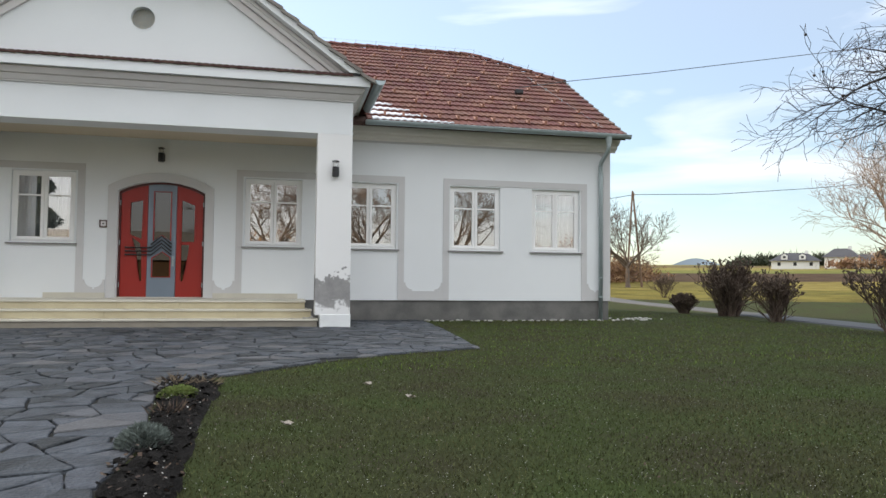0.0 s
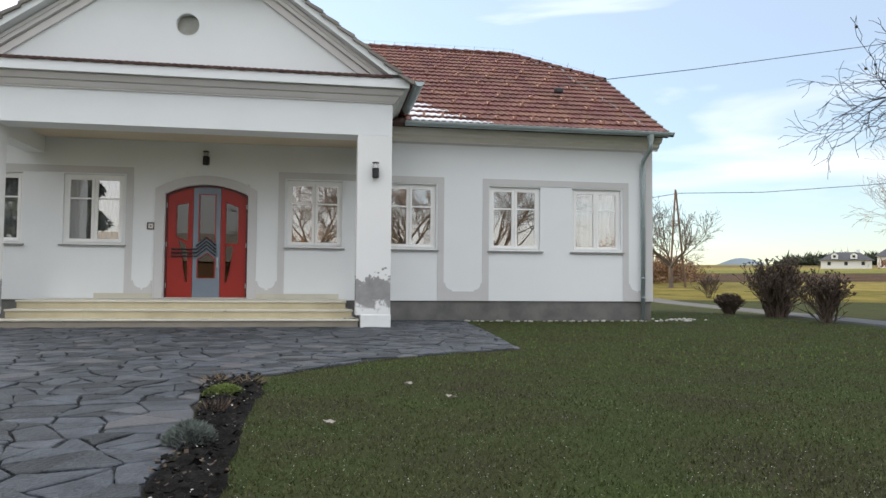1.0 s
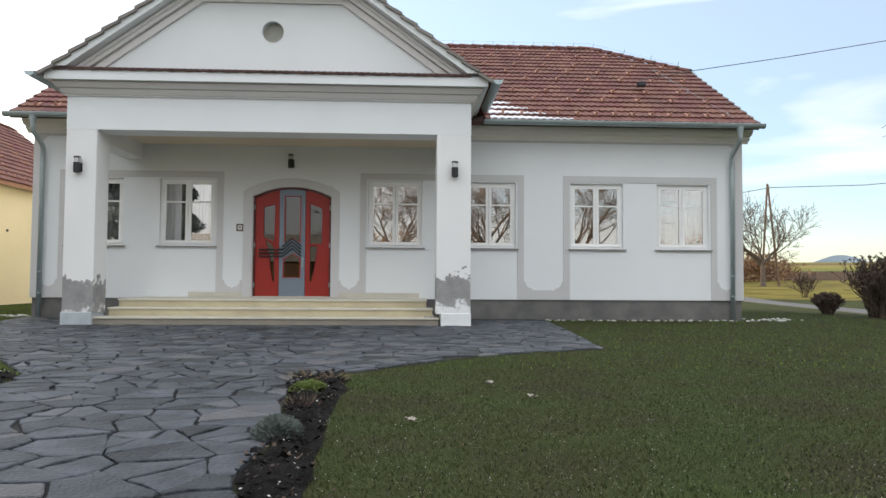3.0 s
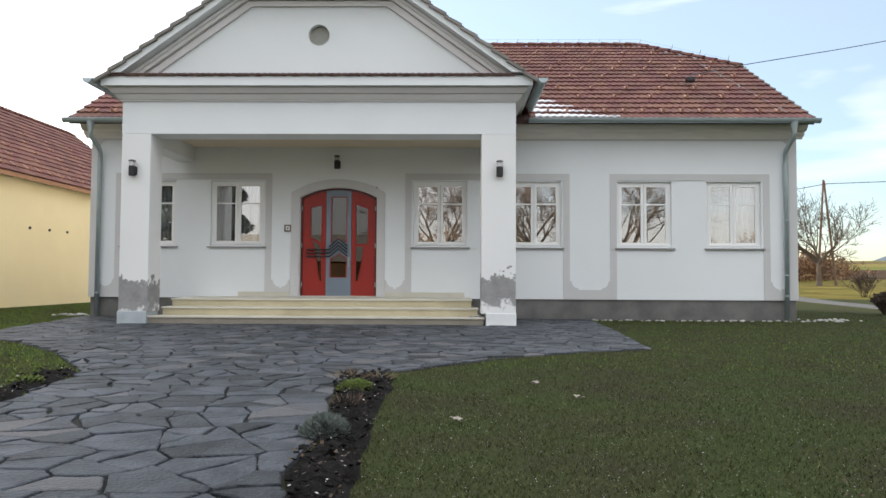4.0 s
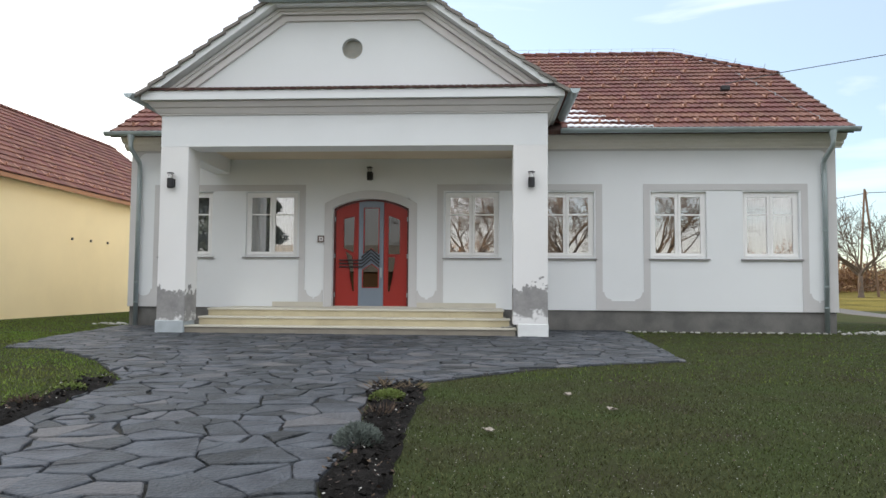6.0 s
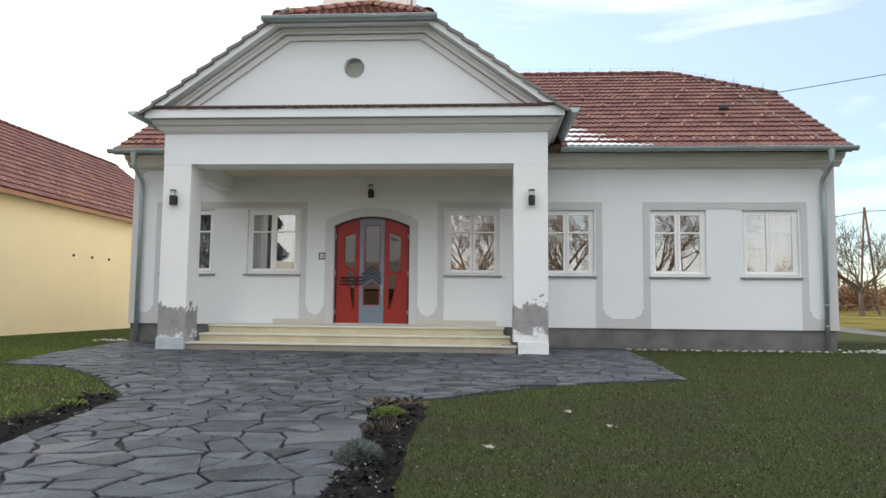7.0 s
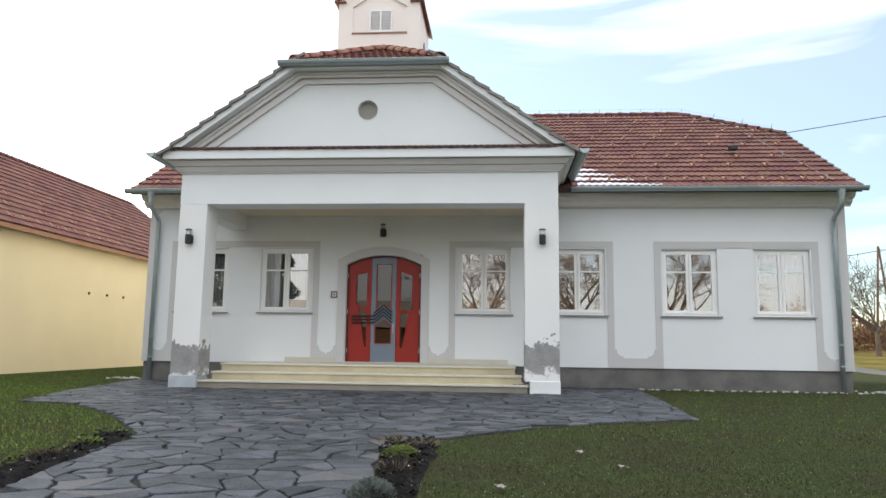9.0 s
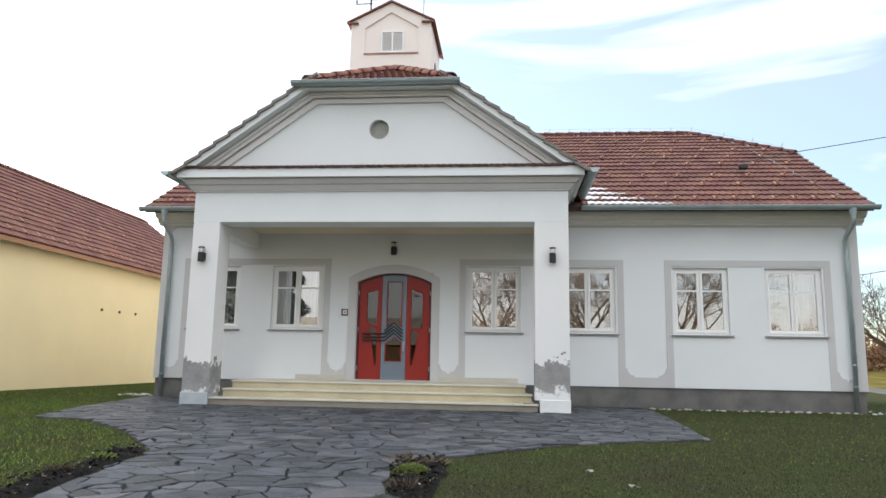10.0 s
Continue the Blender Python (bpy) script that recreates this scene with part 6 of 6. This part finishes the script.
HOUSE_PLAN = [(HX0 - 0.1, FY - 0.1), (HX1 + 0.1, FY - 0.1), (HX1 + 0.1, HY1 + 0.4), (HX0 - 0.1, HY1 + 0.4)]
rng = np.random.default_rng(4)
no_grass = [(PAVED, False), (BED_R, False), (BED_L, False), (HOUSE_PLAN, False)]
LAWN = [((-1.0, 11.0, 2.2, 20), 0.84), ((-9, -3, 3.0, 11), 0.10), ((-12.6, -7.5, 9, 24), 0.06)]
scatter("grass", rng, 420000, LAWN, no_grass, 0.0026, 0.018, M_BLADE, "short mossy winter grass blades", "grass")
# longer, brighter green blades left of the path and along the house
BRIGHT_LAWN = [((-9, -3, 3.0, 13), 0.40), ((-12.6, -7.5, 9, 24), 0.32), ((-1.0, 11.0, 7.0, 20), 0.12)]
scatter("grass", rng, 110000, BRIGHT_LAWN, no_grass, 0.0042, 0.030, M_BRIGHT_BLADE, "bright green grass along the house", "grass")
scatter("lawn_litter", rng, 42000, LAWN, no_grass, 0.0026, 0.011, material("pale_grit_crumb", (0.40, 0.40, 0.37), 0.9, 0.2, 10, 40, 0.1, island=0.4), "pale grit and leaf crumbs strewn on the lawn", "litter", True)
scatter("lawn_litter", rng, 3500, LAWN, no_grass, 0.007, 0.008, M_LITTER, "brown leaf crumbs strewn on the lawn", "litter", True)
BEDS = [((-1.1, 0.0, 2.2, 6.6), 0.5), ((-3.9, -2.4, 2.2, 6.6), 0.5)]


def bed_litter(poly, seed, label):
    r = np.random.default_rng(seed)
    scatter("bark_mulch", r, 5200, BEDS, [(poly, True)], 0.020, 0.045, M_SOIL, label, "mulch", True)
    scatter("leaf_litter", r, 1300, BEDS, [(poly, True)], 0.013, 0.045, M_LITTER, "withered leaves on the soil bed", "litter", True)
    scatter("gravel_crumbs", r, 500, BEDS, [(poly, True)], 0.007, 0.050, M_STONE, "pale grit on the soil bed", "litter", True)


bed_litter(BED_R, 1, "dark bark mulch in the soil bed")
bed_litter(BED_L, 2, "dark bark mulch in the soil bed")


def fallen_leaf(at, turn, seed):
    rng_l = random.Random(seed)
    pts = []
    for i in range(14):
        a = 2 * math.pi * i / 14
        r = 0.034 * (1.0 if i % 2 == 0 else 0.62) * rng_l.uniform(0.85, 1.15)
        pts.append((at[0] + r * 1.3 * math.cos(a + turn), at[1] + r * math.sin(a + turn)))
    bm = bmesh.new()
    c = bm.verts.new((at[0], at[1], 0.030))
    vs = [bm.verts.new((x, y, 0.034 + rng_l.uniform(0.0, 0.02))) for x, y in pts]
    lo = bm.verts.new((at[0], at[1], 0.024))
    for i in range(14):
        bm.faces.new((c, vs[i], vs[(i + 1) % 14]))
        bm.faces.new((lo, vs[(i + 1) % 14], vs[i]))
    ob = new("fallen_leaf", bm_mesh("fallen_leaf", bm, M_PALELEAF))
    return tagged(ob, "pale dry lobed leaf lying on the lawn", "leaf", group="fallen leaves")


M_PALELEAF = material("pale_dry_leaf", (0.36, 0.32, 0.28), 0.85, 0.15, 20, 60, 0.2)
for k, at in enumerate(((0.672, 5.873), (0.915, 5.204), (0.012, 4.35))):
    fallen_leaf(at, k * 1.3, k)

# ---- pebbles along the plinth ----


def pebble_mesh(seed):
    r = random.Random(seed)
    bm = bmesh.new()
    bmesh.ops.create_icosphere(bm, subdivisions=1, radius=1.0)
    for v in bm.verts:
        v.co *= r.uniform(0.8, 1.15)
    return bm_mesh("pebble", bm, M_STONE, True)


PEBBLES = [pebble_mesh(i) for i in range(4)]
rp = random.Random(12)


def pebble_row(label, spots):
    row = thing("pebble_border", label, "pebbles", (spots[0][0], spots[0][1], 0))
    for x, y in spots:
        s = rp.uniform(0.022, 0.055)
        ob = put("pebble", PEBBLES[rp.randrange(4)], row)
        ob.matrix_basis = Matrix.LocRotScale((x, y, s * 0.25), Euler((0, 0, rp.uniform(0, 6))), (s * rp.uniform(1.0, 1.7), s, s * 0.6))


pebble_row("row of pale pebbles along the plinth", [(3.0 + 0.085 * i + rp.uniform(-0.03, 0.03), 15.22 + rp.uniform(-0.07, 0.14)) for i in range(64) if rp.random() < 0.7 and abs(3.0 + 0.085 * i - 7.3) > 0.08])
pebble_row("pale pebbles beside the house corner", [(7.7 + rp.uniform(0, 1.2), 15.5 + rp.uniform(0, 0.7)) for i in range(26)])
pebble_row("pale pebbles beside the downpipe", [(-9.3 + rp.uniform(0, 1.2), 15.9 + rp.uniform(0, 0.7)) for i in range(40)])
for i in range(5):
    ob = tagged(new("loose_stone", PEBBLES[i % 4]), "loose white pebble lying on the stone step", "pebble", group="loose step pebbles")
    s = rp.uniform(0.02, 0.035)
    ob.matrix_basis = Matrix.LocRotScale((0.30 + 0.045 * i, 13.42 + rp.uniform(-0.05, 0.05), 0.165 + s * 0.45), None, (s * 1.4, s, s * 0.7))

# ---- tiles and slabs, each a piece of its own ----
for m in near_places:
    ob = put("tile", tile_mesh, main_roof)
    ob.matrix_basis = m
for m in barn_near:
    ob = put("tile", tile_mesh, yellow_roof)
    ob.matrix_basis = m


def voronoi_cells(seeds, reach=0.9):
    """Each seed's polygon: a square cut by the bisectors towards its neighbours."""
    pts = np.array(seeds)
    weight = np.random.default_rng(9).uniform(0.0, 0.05, len(pts))
    cells = []
    for i, p in enumerate(pts):
        d = np.hypot(*(pts - p).T)
        near = [j for j in np.argsort(d)[1:24] if d[j] < 2 * reach]
        poly = [(p[0] - reach, p[1] - reach), (p[0] + reach, p[1] - reach), (p[0] + reach, p[1] + reach), (p[0] - reach, p[1] + reach)]
        for j in near:
            q = pts[j]
            nx, ny = q - p
            c = (q @ q - p @ p) / 2 + (weight[i] - weight[j]) / 2
            out = []
            for a, b in zip(poly, poly[1:] + poly[:1]):
                fa, fb = nx * a[0] + ny * a[1] - c, nx * b[0] + ny * b[1] - c
                if fa <= 0:
                    out.append(a)
                if (fa < 0 < fb) or (fb < 0 < fa):
                    s = fa / (fa - fb)
                    out.append((a[0] + (b[0] - a[0]) * s, a[1] + (b[1] - a[1]) * s))
            poly = out
            if len(poly) < 3:
                break
        cells.append(poly)
    return cells


def area_of(poly):
    return abs(sum(a[0] * c[1] - c[0] * a[1] for a, c in zip(poly, poly[1:] + poly[:1]))) / 2


def broken(poly, r):
    """A large flag broken by straight cracks across its length into slabs."""
    if len(poly) < 3:
        return []
    if area_of(poly) < r.uniform(0.055, 0.15):
        return [poly]
    a, c = max(((p, q) for p in poly for q in poly), key=lambda e: (e[0][0] - e[1][0]) ** 2 + (e[0][1] - e[1][1]) ** 2)
    t = math.atan2(c[1] - a[1], c[0] - a[0]) + radians(r.gauss(0, 15))
    s = r.uniform(0.40, 0.60)
    nx, ny = math.cos(t), math.sin(t)
    cut = nx * (a[0] + (c[0] - a[0]) * s) + ny * (a[1] + (c[1] - a[1]) * s)
    halves = ([], [])
    for p, q in zip(poly, poly[1:] + poly[:1]):
        fp, fq = nx * p[0] + ny * p[1] - cut, nx * q[0] + ny * q[1] - cut
        halves[int(fp > 0)].append(p)
        if (fp > 0) != (fq > 0):
            k = fp / (fp - fq)
            x = (p[0] + (q[0] - p[0]) * k, p[1] + (q[1] - p[1]) * k)
            halves[0].append(x)
            halves[1].append(x)
    return broken(halves[0], r) + broken(halves[1], r)


def onto_edge(p):
    best, at = 1e9, p
    for (x0, y0), (x1, y1) in zip(PAVED, PAVED[1:] + PAVED[:1]):
        dx, dy = x1 - x0, y1 - y0
        s = min(1, max(0, ((p[0] - x0) * dx + (p[1] - y0) * dy) / (dx * dx + dy * dy)))
        q = (x0 + dx * s, y0 + dy * s)
        d = (q[0] - p[0]) ** 2 + (q[1] - p[1]) ** 2
        if d < best:
            best, at = d, q
    return at


def slab_geometry(poly, r):
    """A slab from its outline: gap all round, chipped edge, slightly tilted top."""
    n = len(poly)
    cx, cy = sum(p[0] for p in poly) / n, sum(p[1] for p in poly) / n
    rough = []
    for i in range(n):
        a, b = poly[i], poly[(i + 1) % n]
        rough.append(a)
        ln = math.hypot(b[0] - a[0], b[1] - a[1])
        if ln > 0.20:
            s = r.uniform(0.3, 0.7)
            o = r.gauss(0, 0.016)
            rough.append((a[0] + (b[0] - a[0]) * s + (b[1] - a[1]) / ln * o, a[1] + (b[1] - a[1]) * s - (b[0] - a[0]) / ln * o))
    # corners knocked off
    worn = []
    for i in range(len(rough)):
        a, b, c = rough[i - 1], rough[i], rough[(i + 1) % len(rough)]
        for q in (a, c):
            ln = max(1e-6, math.hypot(q[0] - b[0], q[1] - b[1]))
            t = min(0.3, r.uniform(0.004, 0.014) / ln)
            worn.append((b[0] + (q[0] - b[0]) * t, b[1] + (q[1] - b[1]) * t))
    rough = worn
    gap = r.uniform(0.006, 0.012)
    def shrink(g):
        res = []
        for x, y in rough:
            d = math.hypot(x - cx, y - cy)
            f = max(0.3, (d - g * 1.25) / d)
            res.append((cx + (x - cx) * f, cy + (y - cy) * f))
        return res
    z, tx, ty = r.uniform(0.020, 0.030), r.gauss(0, 0.006), r.gauss(0, 0.006)
    lo, mid, hi = shrink(gap * 0.8), shrink(gap), shrink(gap + 0.007)
    h = lambda p: z + (p[0] - cx) * tx + (p[1] - cy) * ty
    verts = [(x, y, 0.0) for x, y in lo] + [(x, y, h((x, y)) - 0.005) for x, y in mid] + [(x, y, h((x, y))) for x, y in hi]
    k = len(rough)
    faces = [tuple(range(2 * k, 3 * k))]
    for i in range(k):
        j = (i + 1) % k
        faces += [(i, j, k + j, k + i), (k + i, k + j, 2 * k + j, 2 * k + i)]
    return verts, faces


rs = random.Random(77)
seeds = np.zeros((0, 2))
for _ in range(40000):
    p = np.array((rs.uniform(-9, 3.6), rs.uniform(-7.0, 15.9)))
    gap = (0.31 + 0.08 * noise.noise(Vector((p[0] * 0.9, p[1] * 0.9, 3.0)))) * rs.uniform(0.85, 1.35)
    if not len(seeds) or (((seeds - p) ** 2) @ np.array((1.05, 0.95))).min() > gap * gap:
        seeds = np.vstack([seeds, p])
slabs = []
STEP_PLAN = (-6.4, 1.15, 13.2)
for poly in [piece for cell in voronoi_cells(seeds) for piece in broken(cell, rs)]:
    p = (sum(q[0] for q in poly) / len(poly), sum(q[1] for q in poly) / len(poly))
    if STEP_PLAN[0] < p[0] < STEP_PLAN[1] and p[1] > STEP_PLAN[2] + 0.35:
        continue
    ins = inside(PAVED, np.array([q[0] for q in poly]), np.array([q[1] for q in poly]))
    if ins.sum() < 2:
        continue
    poly = [q if k else onto_edge(q) for q, k in zip(poly, ins)]
    if area_of(poly) > 0.004:
        slabs.append((p, poly))
slabs.sort(key=lambda s: s[0][1])
joined_v, joined_f, made = [], [], 0
for p, poly in slabs:
    v, f = slab_geometry(poly, rs)
    if p[1] > 2.4 and made < 300:
        made += 1
        put("slab", mesh_from("slab", v, f, M_SLATE), pavement)
    else:
        b = len(joined_v)
        joined_v += v
        joined_f += [tuple(i + b for i in q) for q in f]
tagged(put("slab_field", mesh_from("slab_field", joined_v, joined_f, M_SLATE_J), pavement), kind="stuff")
